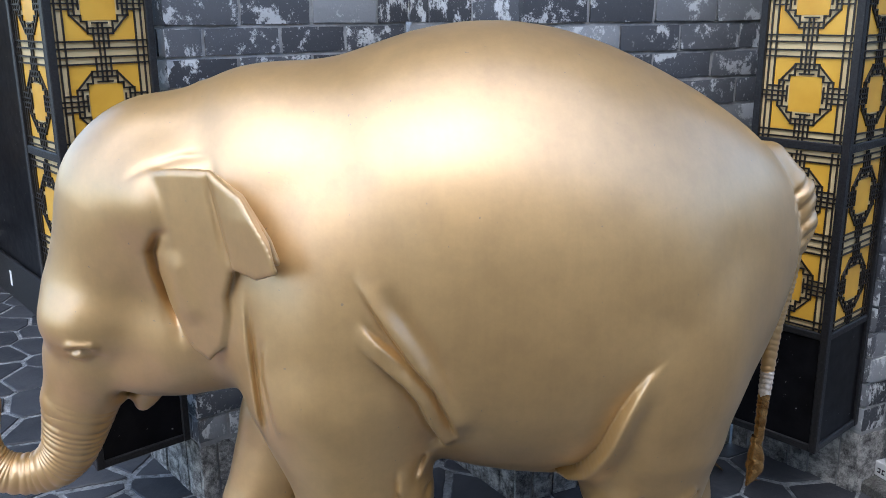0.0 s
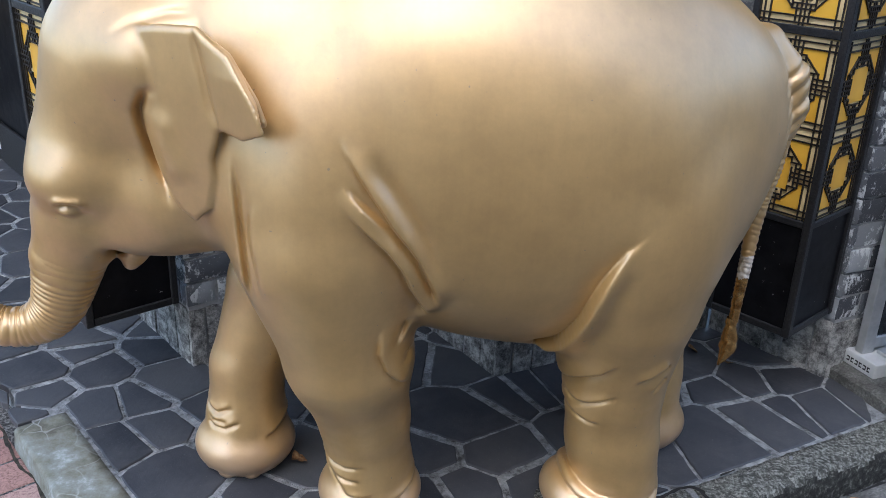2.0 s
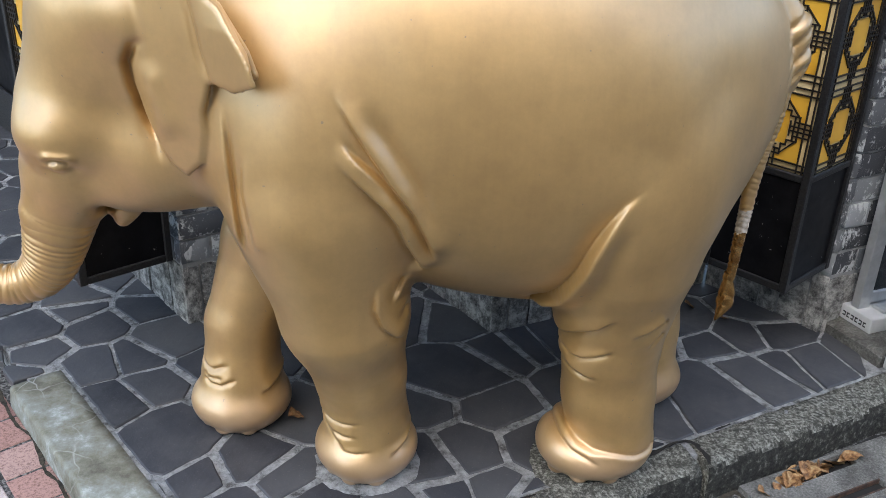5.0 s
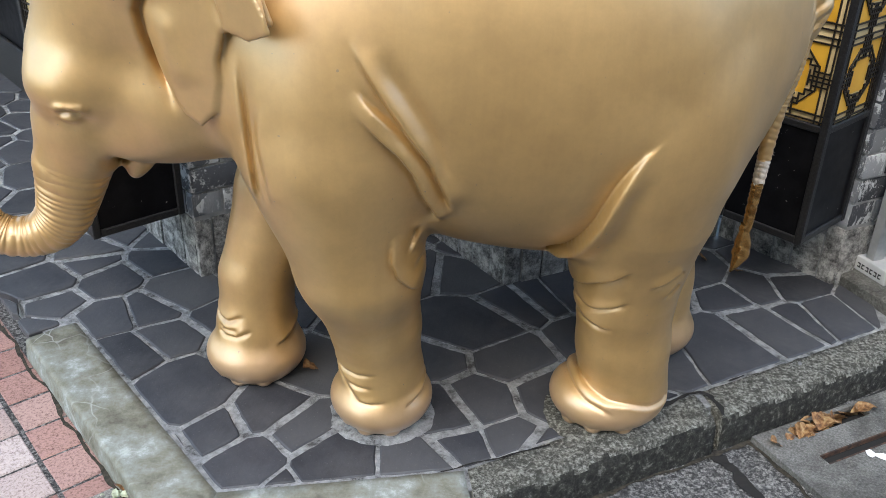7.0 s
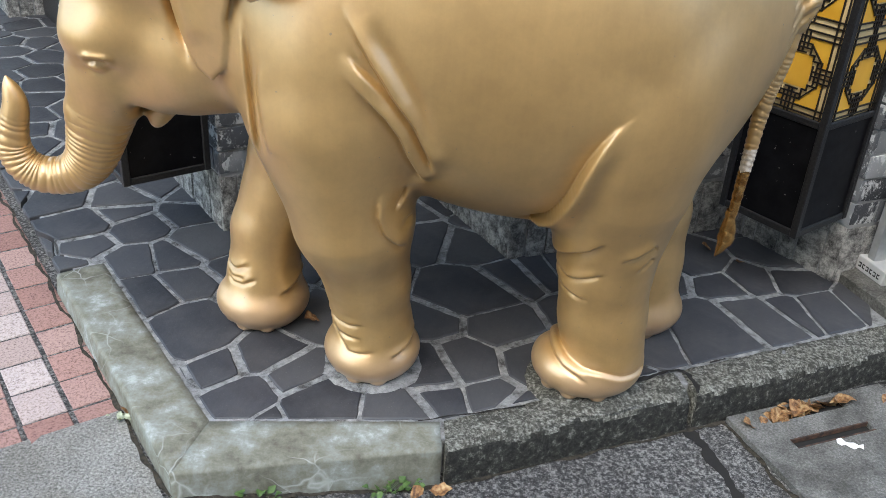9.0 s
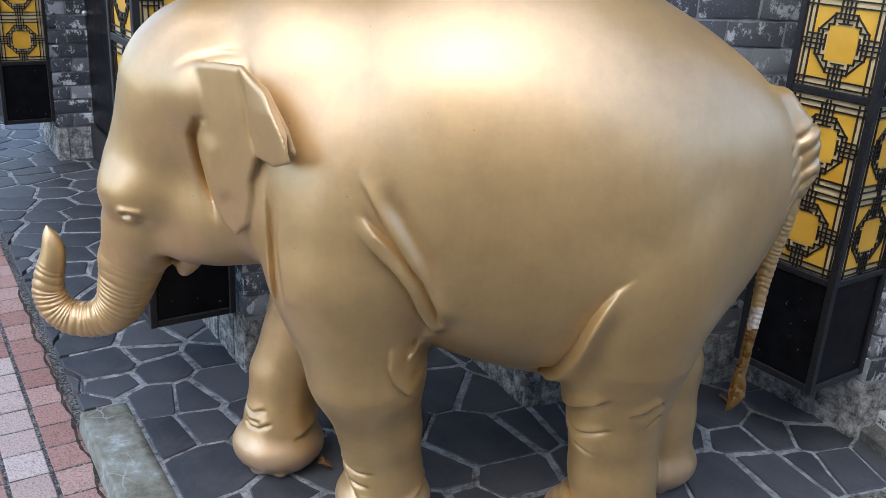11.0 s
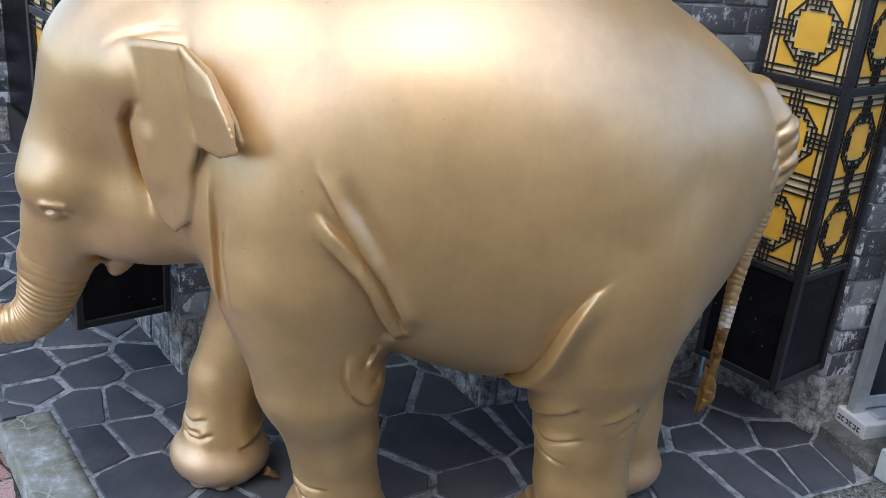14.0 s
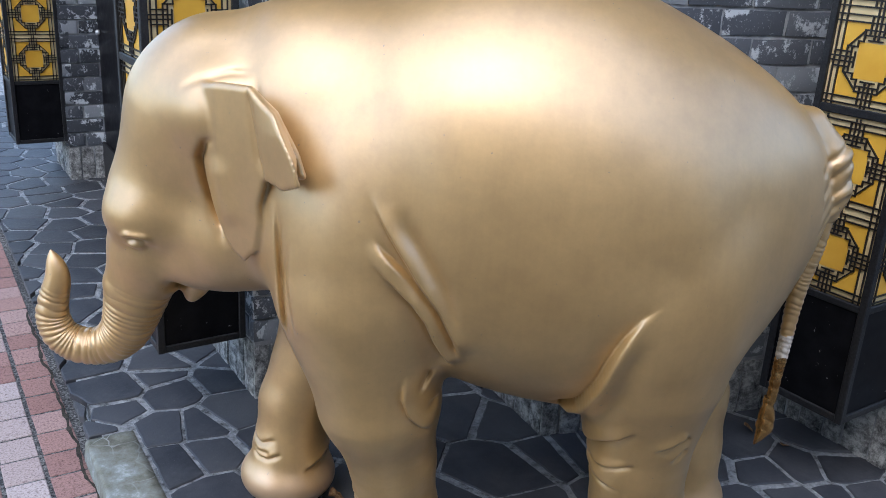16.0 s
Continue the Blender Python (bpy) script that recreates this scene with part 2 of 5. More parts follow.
ALU, nt, b = material("grey_aluminium", 0.45, 0.6)
nt.links.new(ramp(nt, noise_tex(nt, 30, 5), [(0.3, (0.42, 0.44, 0.45)), (0.7, (0.55, 0.57, 0.58))]), b.inputs["Base Color"])
WHITE, nt, b = material("white_profile", 0.5)
nt.links.new(ramp(nt, noise_tex(nt, 14, 6), [(0.3, (0.46, 0.48, 0.49)), (0.7, (0.62, 0.63, 0.63))]), b.inputs["Base Color"])
INK = material("ink", 0.6, 0, (0.01, 0.01, 0.012))[0]
DARKGLASS, nt, b = material("dark_glass", 0.08, 0, (0.02, 0.025, 0.03))
LEAF, nt, b = material("dead_leaf", 0.7)
nt.links.new(ramp(nt, offset_noise(nt, 70, 6), [(0.35, (0.07, 0.03, 0.012)), (0.5, (0.24, 0.12, 0.045)), (0.68, (0.42, 0.30, 0.15))]), b.inputs["Base Color"])
GREEN, nt, b = material("weed_leaf", 0.6)
nt.links.new(ramp(nt, offset_noise(nt, 25, 4), [(0.3, (0.03, 0.07, 0.015)), (0.7, (0.09, 0.16, 0.04))]), b.inputs["Base Color"])
PLASTER_DARK, nt, b = material("dark_plaster", 0.9)
nt.links.new(ramp(nt, noise_tex(nt, 1.3, 6), [(0.35, (0.18, 0.18, 0.18)), (0.65, (0.28, 0.28, 0.27))]), b.inputs["Base Color"])
ASPHALT_PALE, nt, b = material("pale_asphalt", 0.92)
grain = noise_tex(nt, 150, 4, 0.78)
c = ramp(nt, grain, [(0.34, (0.09, 0.09, 0.085)), (0.5, (0.24, 0.24, 0.225)), (0.66, (0.42, 0.42, 0.40))])
nt.links.new(mix(nt, 1.0, c, ramp(nt, noise_tex(nt, 6, 6, 0.6), [(0.35, (0.75, 0.73, 0.7)), (0.65, (1.1, 1.1, 1.1))]), "MULTIPLY"), b.inputs["Base Color"])
bump(nt, b, grain, 0.7, 0.01)
WICKER, nt, b = material("brown_board", 0.8)
nt.links.new(ramp(nt, noise_tex(nt, 18, 6, 0.6, stretch=(1, 1, 6)), [(0.3, (0.09, 0.07, 0.05)), (0.7, (0.26, 0.22, 0.16))]), b.inputs["Base Color"])
SAND, nt, b = material("joint_sand", 0.95)
nt.links.new(ramp(nt, noise_tex(nt, 120, 6, 0.7), [(0.35, (0.07, 0.065, 0.055)), (0.65, (0.22, 0.20, 0.175))]), b.inputs["Base Color"])
PAPER = material("paper_scrap", 0.8, 0, (0.75, 0.75, 0.74))[0]
RUST, nt, b = material("rusty_iron", 0.8)
nt.links.new(ramp(nt, noise_tex(nt, 60, 6), [(0.35, (0.02, 0.015, 0.012)), (0.7, (0.10, 0.05, 0.03))]), b.inputs["Base Color"])
# near-black that paints the shade inside slots, gaps and cracks
DARK = material("depth_shade", 0.9, 0, (0.012, 0.011, 0.010))[0]
SOIL, nt, b = material("soil", 0.98)
nt.links.new(ramp(nt, noise_tex(nt, 90, 6), [(0.35, (0.012, 0.011, 0.008)), (0.7, (0.06, 0.05, 0.035))]), b.inputs["Base Color"])


# ---- mesh helpers ----
def mesh_of(bm, name, mat, smooth=False):
    me = bpy.data.meshes.new(name)
    bm.normal_update()
    bm.to_mesh(me)
    bm.free()
    for m in (mat if isinstance(mat, (list, tuple)) else [mat]):
        me.materials.append(m)
    if smooth:
        me.polygons.foreach_set("use_smooth", [True] * len(me.polygons))
    return me


def part(name, bm, mat, parent, label="", smooth=False):
    ob = new(name, mesh_of(bm, name, mat, smooth))
    ob.parent = parent
    if label:
        ob["label"] = label
    return ob


def add_box(bm, lo, hi, m=None):
    lo, hi = Vector(lo), Vector(hi)
    vs = [bm.verts.new((x, y, z)) for x in (lo.x, hi.x) for y in (lo.y, hi.y) for z in (lo.z, hi.z)]
    for f in ((0, 1, 3, 2), (4, 6, 7, 5), (0, 4, 5, 1), (2, 3, 7, 6), (0, 2, 6, 4), (1, 5, 7, 3)):
        bm.faces.new([vs[i] for i in f])
    if m is not None:
        bmesh.ops.transform(bm, matrix=m, verts=vs)
    return vs


def bevelled_box(lo, hi, width=0.003, segs=2):
    bm = bmesh.new()
    add_box(bm, lo, hi)
    bmesh.ops.bevel(bm, geom=bm.edges[:], offset=width, segments=segs, affect="EDGES", profile=0.6)
    return bm


def prism(bm, poly, z0, z1, inset=0.0):
    """A slab on a polygon (anticlockwise), with its upper edge chamfered by inset."""
    n = len(poly)
    cx, cy = sum(p[0] for p in poly) / n, sum(p[1] for p in poly) / n
    low = [bm.verts.new((x, y, z0)) for x, y in poly]
    mid = [bm.verts.new((x, y, z1 - inset * 0.7)) for x, y in poly]
    rings = [low, mid]
    if inset:
        top = []
        for x, y in poly:
            d = math.hypot(x - cx, y - cy) or 1
            k = 1 - inset / d
            top.append(bm.verts.new((cx + (x - cx) * k, cy + (y - cy) * k, z1)))
        rings.append(top)
    for r, s in zip(rings, rings[1:]):
        for i in range(n):
            bm.faces.new((r[i], r[(i + 1) % n], s[(i + 1) % n], s[i]))
    bm.faces.new(rings[-1])
    return rings


def empty(name, m=None):
    ob = new(name)
    ob.empty_display_size = 0.1
    if m is not None:
        ob.matrix_world = m
    return ob


# ---- plan ----
V = Vector((-0.643, 0.766, 0))     # along the side street
W = Vector((0.766, 0.643, 0))      # across it
P1 = Vector((-0.755, 2.403, 0))    # outer corner of the first pier
Q1 = Vector((-0.13, 2.857, 0))     # inner corner
P2 = Vector((0.187, 2.399, 0))     # corner of the second pier
Q2 = Vector((0.96, 2.79, 0))
P3 = Vector((1.24, 2.46, 0))       # corner of the third pier
KC = Vector((-0.517, 1.289, 0))    # kerb corner at the street crossing


def ground_z(x, y):
    k = min(max((-x - 0.0) / 0.6, 0.0), 1.0)
    return -0.105 + 0.035 * k * k * (3 - 2 * k)


# ---- ground ----
def build_ground():
    bm = bmesh.new()
    xs = [-400, -60, -12, -5] + [-3.5 + 0.1 * i for i in range(60)] + [4, 8, 20, 80, 400]
    ys = [-400, -60, -12, -4, -1, 0] + [0.6 + 0.1 * i for i in range(50)] + [7, 10, 20, 60, 400]
    grid = [[bm.verts.new((x, y, ground_z(x, y))) for x in xs] for y in ys]
    for j in range(len(ys) - 1):
        for i in range(len(xs) - 1):
            bm.faces.new((grid[j][i], grid[j][i + 1], grid[j + 1][i + 1], grid[j + 1][i]))
    ob = new("ground", mesh_of(bm, "ground", ASPHALT, True))
    tagged(ob, "grey worn asphalt road at the street corner", "ground", kind="structure")
    return ob


build_ground()


def clip(poly, p, n):
    """The part of a polygon where (q - p) . n >= 0."""
    out = []
    for i in range(len(poly)):
        a, c = poly[i], poly[(i + 1) % len(poly)]
        da = (a[0] - p[0]) * n[0] + (a[1] - p[1]) * n[1]
        dc = (c[0] - p[0]) * n[0] + (c[1] - p[1]) * n[1]
        if da >= 0:
            out.append(a)
        if (da >= 0) != (dc >= 0):
            k = da / (da - dc)
            out.append((a[0] + k * (c[0] - a[0]), a[1] + k * (c[1] - a[1])))
    return out


def left_of(a, c):
    d = (c[0] - a[0], c[1] - a[1])
    l = math.hypot(*d)
    return a, (-d[1] / l, d[0] / l)


IN_CORNER = (-0.49, 1.473)
IN_JOINT = (0.055, 1.560)
IN_END = (1.40, 2.262)
STRIP_END = 0.985      # length of the cement strip along the side street

# middles of the larger slabs round the statue, and how far each one's joints give way to it
SLABS_CORNER = [
    (-1.223, 2.345, 0.0050), (-1.147, 2.241, -0.0001), (-1.139, 2.443, -0.0023), (-1.041, 2.360, 0.0006), (-1.187, 2.567, -0.0026), (-0.964, 2.169, 0.0012),
    (-0.871, 2.217, -0.0004), (-0.791, 2.330, 0.0029), (-0.908, 2.501, -0.0044), (-0.854, 1.977, 0.0022), (-0.780, 2.052, -0.0022), (-0.646, 2.200, -0.0068),
    (-0.651, 1.832, 0.0101), (-0.536, 1.726, -0.0020), (-0.456, 1.771, 0.0004), (-0.412, 1.602, -0.0047), (-0.324, 1.678, -0.0014), (-0.317, 1.534, -0.0074),
    (-0.228, 1.588, 0.0057), (-0.083, 1.595, 0.0028), (0.020, 1.668, -0.0036), (0.164, 1.704, -0.0067)]
SLABS_FRONT = [
    (-0.018, 1.776, 0.0041), (0.097, 1.832, 0.0017), (0.187, 2.006, 0.0031), (0.291, 1.863, 0.0033), (0.076, 2.177, 0.0107), (-0.017, 1.995, -0.0003),
    (0.194, 2.286, -0.0012), (0.292, 2.343, -0.0054), (0.072, 2.450, -0.0023), (0.425, 2.399, 0.0008), (0.421, 2.102, -0.0008), (0.588, 2.059, 0.0009),
    (0.798, 2.096, 0.0082), (0.955, 2.177, 0.0020), (1.082, 2.253, -0.0028), (1.186, 2.274, 0.0025), (1.309, 2.310, 0.0018), (0.879, 2.385, -0.0073),
    (0.989, 2.438, -0.0027), (1.105, 2.441, -0.0025)]


def build_terrace():
    rng = random.Random(4)
    placed = SLABS_CORNER + SLABS_FRONT
    for _ in range(6000):
        s, r = rng.uniform(-0.3, 6.5), rng.uniform(-0.05, 3.0)
        p = (KC.x + V.x * s + W.x * r, KC.y + V.y * s + W.y * r)
        if p[0] > 1.4 or p[1] < 1.5 or (p[1] > 3.0 and p[0] > -0.8):
            continue
        gap = 0.18 if p[0] > -1.0 else 0.15
        if min((p[0] - q[0]) ** 2 + (p[1] - q[1]) ** 2 - q[2] for q in placed) > gap * gap:
            placed.append((p[0], p[1], 0.0))
    out = KC + V * STRIP_END
    bed = bmesh.new()
    poly = [(-0.53, 1.40), (0.06, 1.50), (1.44, 2.22), (1.44, 3.2), (-0.2, 3.6), (-5.0, 9.4), (-6.2, 8.0)]
    prism(bed, poly, -0.3, -0.003)
    terrace = new("pavement", mesh_of(bed, "pavement", MORTAR))
    tagged(terrace, "raised corner terrace of dark slate crazy paving with pale cement joints", "pavement", kind="structure")
    def cell_of(p):
        """The field nearer to this slab's middle than to its neighbours', less half a joint."""
        cell = [(p[0] - 0.6, p[1] - 0.6), (p[0] + 0.6, p[1] - 0.6), (p[0] + 0.6, p[1] + 0.6), (p[0] - 0.6, p[1] + 0.6)]
        for q in placed:
            dx, dy = q[0] - p[0], q[1] - p[1]
            l = math.hypot(dx, dy)
            if l == 0 or l > 0.9:
                continue
            at = (l * l + p[2] - q[2]) / (2 * l) - 0.0085 - 0.004 * math.sin(41 * (p[0] + q[0]) + 57 * (p[1] + q[1]))
            n = (dx / l, dy / l)
            cell = clip(cell, (p[0] + n[0] * at, p[1] + n[1] * at), (-n[0], -n[1]))
            if len(cell) < 3:
                break
        return cell

    for p in placed:
        cell = cell_of(p)
        if len(cell) < 3:
            continue
        s = (p[0] - KC.x) * V.x + (p[1] - KC.y) * V.y
        edges = [left_of(IN_CORNER, IN_JOINT), left_of(IN_JOINT, IN_END), left_of((1.30, 2.20), (1.40, 2.62))]
        if s < STRIP_END:
            edges.append(left_of((IN_CORNER[0] + V.x, IN_CORNER[1] + V.y), IN_CORNER))
        else:
            edges.append(left_of((out.x + V.x, out.y + V.y), (out.x, out.y)))
            edges.append(((out.x, out.y), (V.x, V.y)))
        edges.append(((p[0] - V.x * 0.45, p[1] - V.y * 0.45), (V.x, V.y)))
        edges.append(((p[0] + V.x * 0.45, p[1] + V.y * 0.45), (-V.x, -V.y)))
        for a, n in edges:
            if len(cell) >= 3:
                cell = clip(cell, (a[0] + n[0] * 0.012, a[1] + n[1] * 0.012), n)
        if len(cell) < 3:
            continue
        pts = []
        for k in range(len(cell)):
            a, c = cell[k], cell[(k + 1) % len(cell)]
            l = math.hypot(c[0] - a[0], c[1] - a[1])
            if l < 0.012:
                continue
            m = max(1, int(l / 0.022))
            nrm = (-(c[1] - a[1]) / l, (c[0] - a[0]) / l)
            for j in range(m):
                f = (j + (0.12 if j == 0 else 0)) / m
                e = rng.uniform(-0.0016, 0.0016)
                pts.append((a[0] + (c[0] - a[0]) * f + nrm[0] * e, a[1] + (c[1] - a[1]) * f + nrm[1] * e))
        if len(pts) < 3:
            continue
        mid = (sum(q[0] for q in pts) / len(pts), sum(q[1] for q in pts) / len(pts))
        bm = bmesh.new()
        prism(bm, [(q[0] - mid[0], q[1] - mid[1]) for q in pts], -0.02, rng.uniform(0.0, 0.003), 0.004)
        ob = part("slab", bm, SLATE, terrace)
        ob.location = (mid[0], mid[1], 0)
        ob.rotation_euler = (rng.uniform(-0.006, 0.006), rng.uniform(-0.006, 0.006), 0)


def kerb_run(name, a, c, inner_a, inner_c, mat, label, seed, rough, radius):
    """A kerb between two outer points, with inner points beside them: a rounded profile, roughened."""
    rng = random.Random(seed)
    bm = bmesh.new()
    n = max(4, int((Vector(c) - Vector(a)).length / 0.02))
    prev = None
    for i in range(n + 1):
        f = i / n
        o = Vector(a).lerp(Vector(c), f)
        q = Vector(inner_a).lerp(Vector(inner_c), f)
        d = (q - o)
        l = d.length
        d = d / l
        gz = ground_z(o.x, o.y) - 0.03
        prof = [(-0.004, gz), (-0.004, gz * 0.5)] + [(radius * (1 - math.cos(t)), -radius * (1 - math.sin(t))) for t in (0.0, 0.4, 0.8, 1.2, 1.57)]
        prof += [(radius + (l - radius) * k, 0.0) for k in (0.2, 0.4, 0.6, 0.8, 1.0)] + [(l, -0.04)]
        ring = []
        for k, (u, z) in enumerate(prof):
            w = o + d * u
            j = rough * noise.noise(Vector((w.x * 22, w.y * 22, z * 22 + seed))) if 0 < k < len(prof) - 1 else 0
            j2 = rough * 1.2 * noise.noise(Vector((w.x * 60, w.y * 60, z * 60 + seed + 9)))
            ring.append(bm.verts.new((w.x - d.x * j, w.y - d.y * j, z + (j + j2) * 0.6)))
        if prev:
            for k in range(len(prof) - 1):
                f = bm.faces.new((prev[k], ring[k], ring[k + 1], prev[k + 1]))
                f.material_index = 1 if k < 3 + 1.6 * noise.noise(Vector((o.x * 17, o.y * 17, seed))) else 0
        else:
            bm.faces.new(ring)
        prev = ring
    bm.faces.new(list(reversed(prev)))
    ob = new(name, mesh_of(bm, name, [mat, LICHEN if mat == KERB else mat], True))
    tagged(ob, label, "kerb", kind="structure")
    return ob


SE = KC + V * STRIP_END
kerb_run("cement_strip_side", KC, SE, Vector((*IN_CORNER, 0)), Vector((*IN_CORNER, 0)) + V * 0.86, CEMENT,
         "smooth greenish cement edging strip with pale cracks", 1, 0.002, 0.012)
kerb_run("cement_strip_front", KC, Vector((0.068, 1.464, 0)), Vector((*IN_CORNER, 0)), Vector((0.052, 1.562, 0)), CEMENT,
         "patched cement edging strip along the terrace front", 2, 0.002, 0.010)
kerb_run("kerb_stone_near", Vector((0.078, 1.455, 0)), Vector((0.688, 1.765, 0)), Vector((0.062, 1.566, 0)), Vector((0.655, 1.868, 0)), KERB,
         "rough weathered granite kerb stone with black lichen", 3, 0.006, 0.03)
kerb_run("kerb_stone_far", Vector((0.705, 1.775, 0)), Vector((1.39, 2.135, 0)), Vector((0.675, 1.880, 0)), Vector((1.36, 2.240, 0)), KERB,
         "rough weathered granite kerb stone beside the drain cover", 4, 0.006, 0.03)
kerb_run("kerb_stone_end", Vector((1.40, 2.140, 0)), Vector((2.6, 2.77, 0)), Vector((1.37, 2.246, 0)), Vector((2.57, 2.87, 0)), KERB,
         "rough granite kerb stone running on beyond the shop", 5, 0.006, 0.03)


# ---- walls ----
def brick_mesh(seed, l=0.21, h=0.069, d=0.05):
    """A split-faced brick, its face towards -y, its middle at the origin."""
    rng = random.Random(seed)
    bm = bmesh.new()
    nx, nz = 5, 3
    face = []
    for j in range(nz + 1):
        row = []
        for i in range(nx + 1):
            edge = i in (0, nx) or j in (0, nz)
            y = rng.uniform(0, 0.0018) if edge else -rng.uniform(0.0005, 0.004)
            row.append(bm.verts.new((-l / 2 + l * i / nx + (rng.uniform(-.002, .002)), y, -h / 2 + h * j / nz + rng.uniform(-.0015, .0015))))
        face.append(row)
    for j in range(nz):
        for i in range(nx):
            bm.faces.new((face[j][i], face[j][i + 1], face[j + 1][i + 1], face[j + 1][i]))
    rim = face[0] + [r[-1] for r in face[1:]] + face[-1][-2::-1] + [face[j][0] for j in range(nz - 1, 0, -1)]
    back = [bm.verts.new((v.co.x, d, v.co.z)) for v in rim]
    for i in range(len(rim)):
        k = (i + 1) % len(rim)
        bm.faces.new((rim[k], rim[i], back[i], back[k]))
        bm.edges.get((rim[k], rim[i])).smooth = False
    return mesh_of(bm, "brick", BRICK, True)


BRICKS = [brick_mesh(s) for s in range(6)]
STONES = []
for s in range(5):
    me = brick_mesh(40 + s, 0.2, 0.07)
    me.materials.clear()
    me.materials.append(STONE)
    STONES.append(me)


def brick_wall(name, a, c, label, top=2.4, thick=0.24, seed=0, ends=(0, 0), plinth=0.20):
    """A wall whose outer face runs from a to c, with its outside on the right hand."""
    rng = random.Random(seed)
    d = (c - a)
    length = d.length
    ang = math.degrees(math.atan2(d.y, d.x))
    bm = bmesh.new()
    add_box(bm, (0.006 + ends[0], 0.006, -0.05), (length - 0.006 - ends[1], thick, 4.6))
    wall = new(name, mesh_of(bm, name, WALL_MORTAR))
    wall.matrix_world = pose(a.x, a.y, 0, 0, 0, ang)
    tagged(wall, label, "wall", kind="structure")

    def piece(meshes, nm, x0, x1, z0, z1, stand=False):
        ob = new(nm, rng.choice(meshes))
        ob.parent = wall
        w, h = x1 - x0, z1 - z0
        out = rng.uniform(-0.003, 0.003)
        if stand:
            ob.matrix_local = Matrix.Translation(((x0 + x1) / 2, out, (z0 + z1) / 2)) @ Matrix.Rotation(radians(90), 4, "Y") @ Matrix.Diagonal((h / 0.2, 1, w / 0.07, 1))
        else:
            ob.matrix_local = Matrix.Translation(((x0 + x1) / 2, out, (z0 + z1) / 2)) @ Matrix.Diagonal((w / 0.21 * rng.choice((1, -1)), 1, h / 0.069, 1))
    x = 0.0
    while x < length - 0.03:
        w = min(rng.uniform(0.05, 0.10), length - x)
        piece(STONES, "plinth_stone", x + 0.002, x + w - 0.006, -0.01, plinth - rng.uniform(0.006, 0.012), True)
        x += w
    z, row = plinth, seed
    while z < top:
        x = -0.11 if row % 2 else 0.0
        while x < length - 0.02:
            w = 0.222 + rng.uniform(-0.012, 0.012)
            x0, x1 = max(x, 0.0), min(x + w - 0.011, length)
            if x1 - x0 > 0.025:
                piece(BRICKS, "brick", x0, x1, z + 0.005, z + 0.0755)
            x += w
        z += 0.0805
        row += 1
    return wall


# ---- lamp boxes ----
def lattice_unit(bm, x0, z0, w, h, y):
    """One square of the fretwork: double border, octagon and crossing bars."""
    t = 0.0040

    def bar(ax, az, cx, cz):
        p, q = Vector((x0 + ax * w, 0, z0 + az * h)), Vector((x0 + cx * w, 0, z0 + cz * h))
        d = q - p
        l = d.length
        m = Matrix.Translation((p + q) / 2 + Vector((0, y, 0))) @ Matrix.Rotation(-math.atan2(d.z, d.x), 4, "Y")
        add_box(bm, (-l / 2 - t / 2, -0.003, -t / 2), (l / 2 + t / 2, 0.001, t / 2), m)

    def four(ax, az, cx, cz):
        for _ in range(4):
            bar(ax, az, cx, cz)
            ax, az, cx, cz = 1 - az, ax, 1 - cz, cx
    # double border, crossing at the corners
    four(0.035, 0.0, 0.035, 1.0)
    four(0.105, 0.0, 0.105, 1.0)
    # ladders from the border to the octagon
    for k in (0.42, 0.475, 0.525, 0.58):
        four(k, 0.0 if k in (0.475, 0.525) else 0.035, k, 0.285 if k in (0.475, 0.525) else 0.235)
    four(0.36, 0.180, 0.64, 0.180)
    four(0.36, 0.235, 0.64, 0.235)
    four(0.42, 0.285, 0.58, 0.285)
    four(0.36, 0.180, 0.36, 0.300)
    four(0.64, 0.180, 0.64, 0.300)
    # diagonals of the octagon
    four(0.36, 0.190, 0.190, 0.36)
    four(0.36, 0.300, 0.300, 0.300)
    four(0.30, 0.300, 0.300, 0.36)


def amber_cells(x0, z0, w, h, y):
    """The amber pieces of one square: four corners and the middle."""
    shapes, pts = [], [(0.115, 0.115), (0.41, 0.115), (0.41, 0.170), (0.35, 0.190), (0.190, 0.35), (0.170, 0.41), (0.115, 0.41)]
    for _ in range(4):
        shapes.append(pts)
        pts = [(1 - c, a) for a, c in pts]
    shapes.append([(0.31, 0.31), (0.69, 0.31), (0.69, 0.69), (0.31, 0.69)])
    made = []
    for pts in shapes:
        bm = bmesh.new()
        vs = [bm.verts.new((x0 + a * w, y, z0 + c * h)) for a, c in pts]
        bm.faces.new(vs)
        bk = [bm.verts.new((x0 + a * w, y + 0.004, z0 + c * h)) for a, c in pts]
        for i in range(len(vs)):
            bm.faces.new((vs[(i + 1) % len(vs)], vs[i], bk[i], bk[(i + 1) % len(vs)]))
        made.append(bm)
    return made


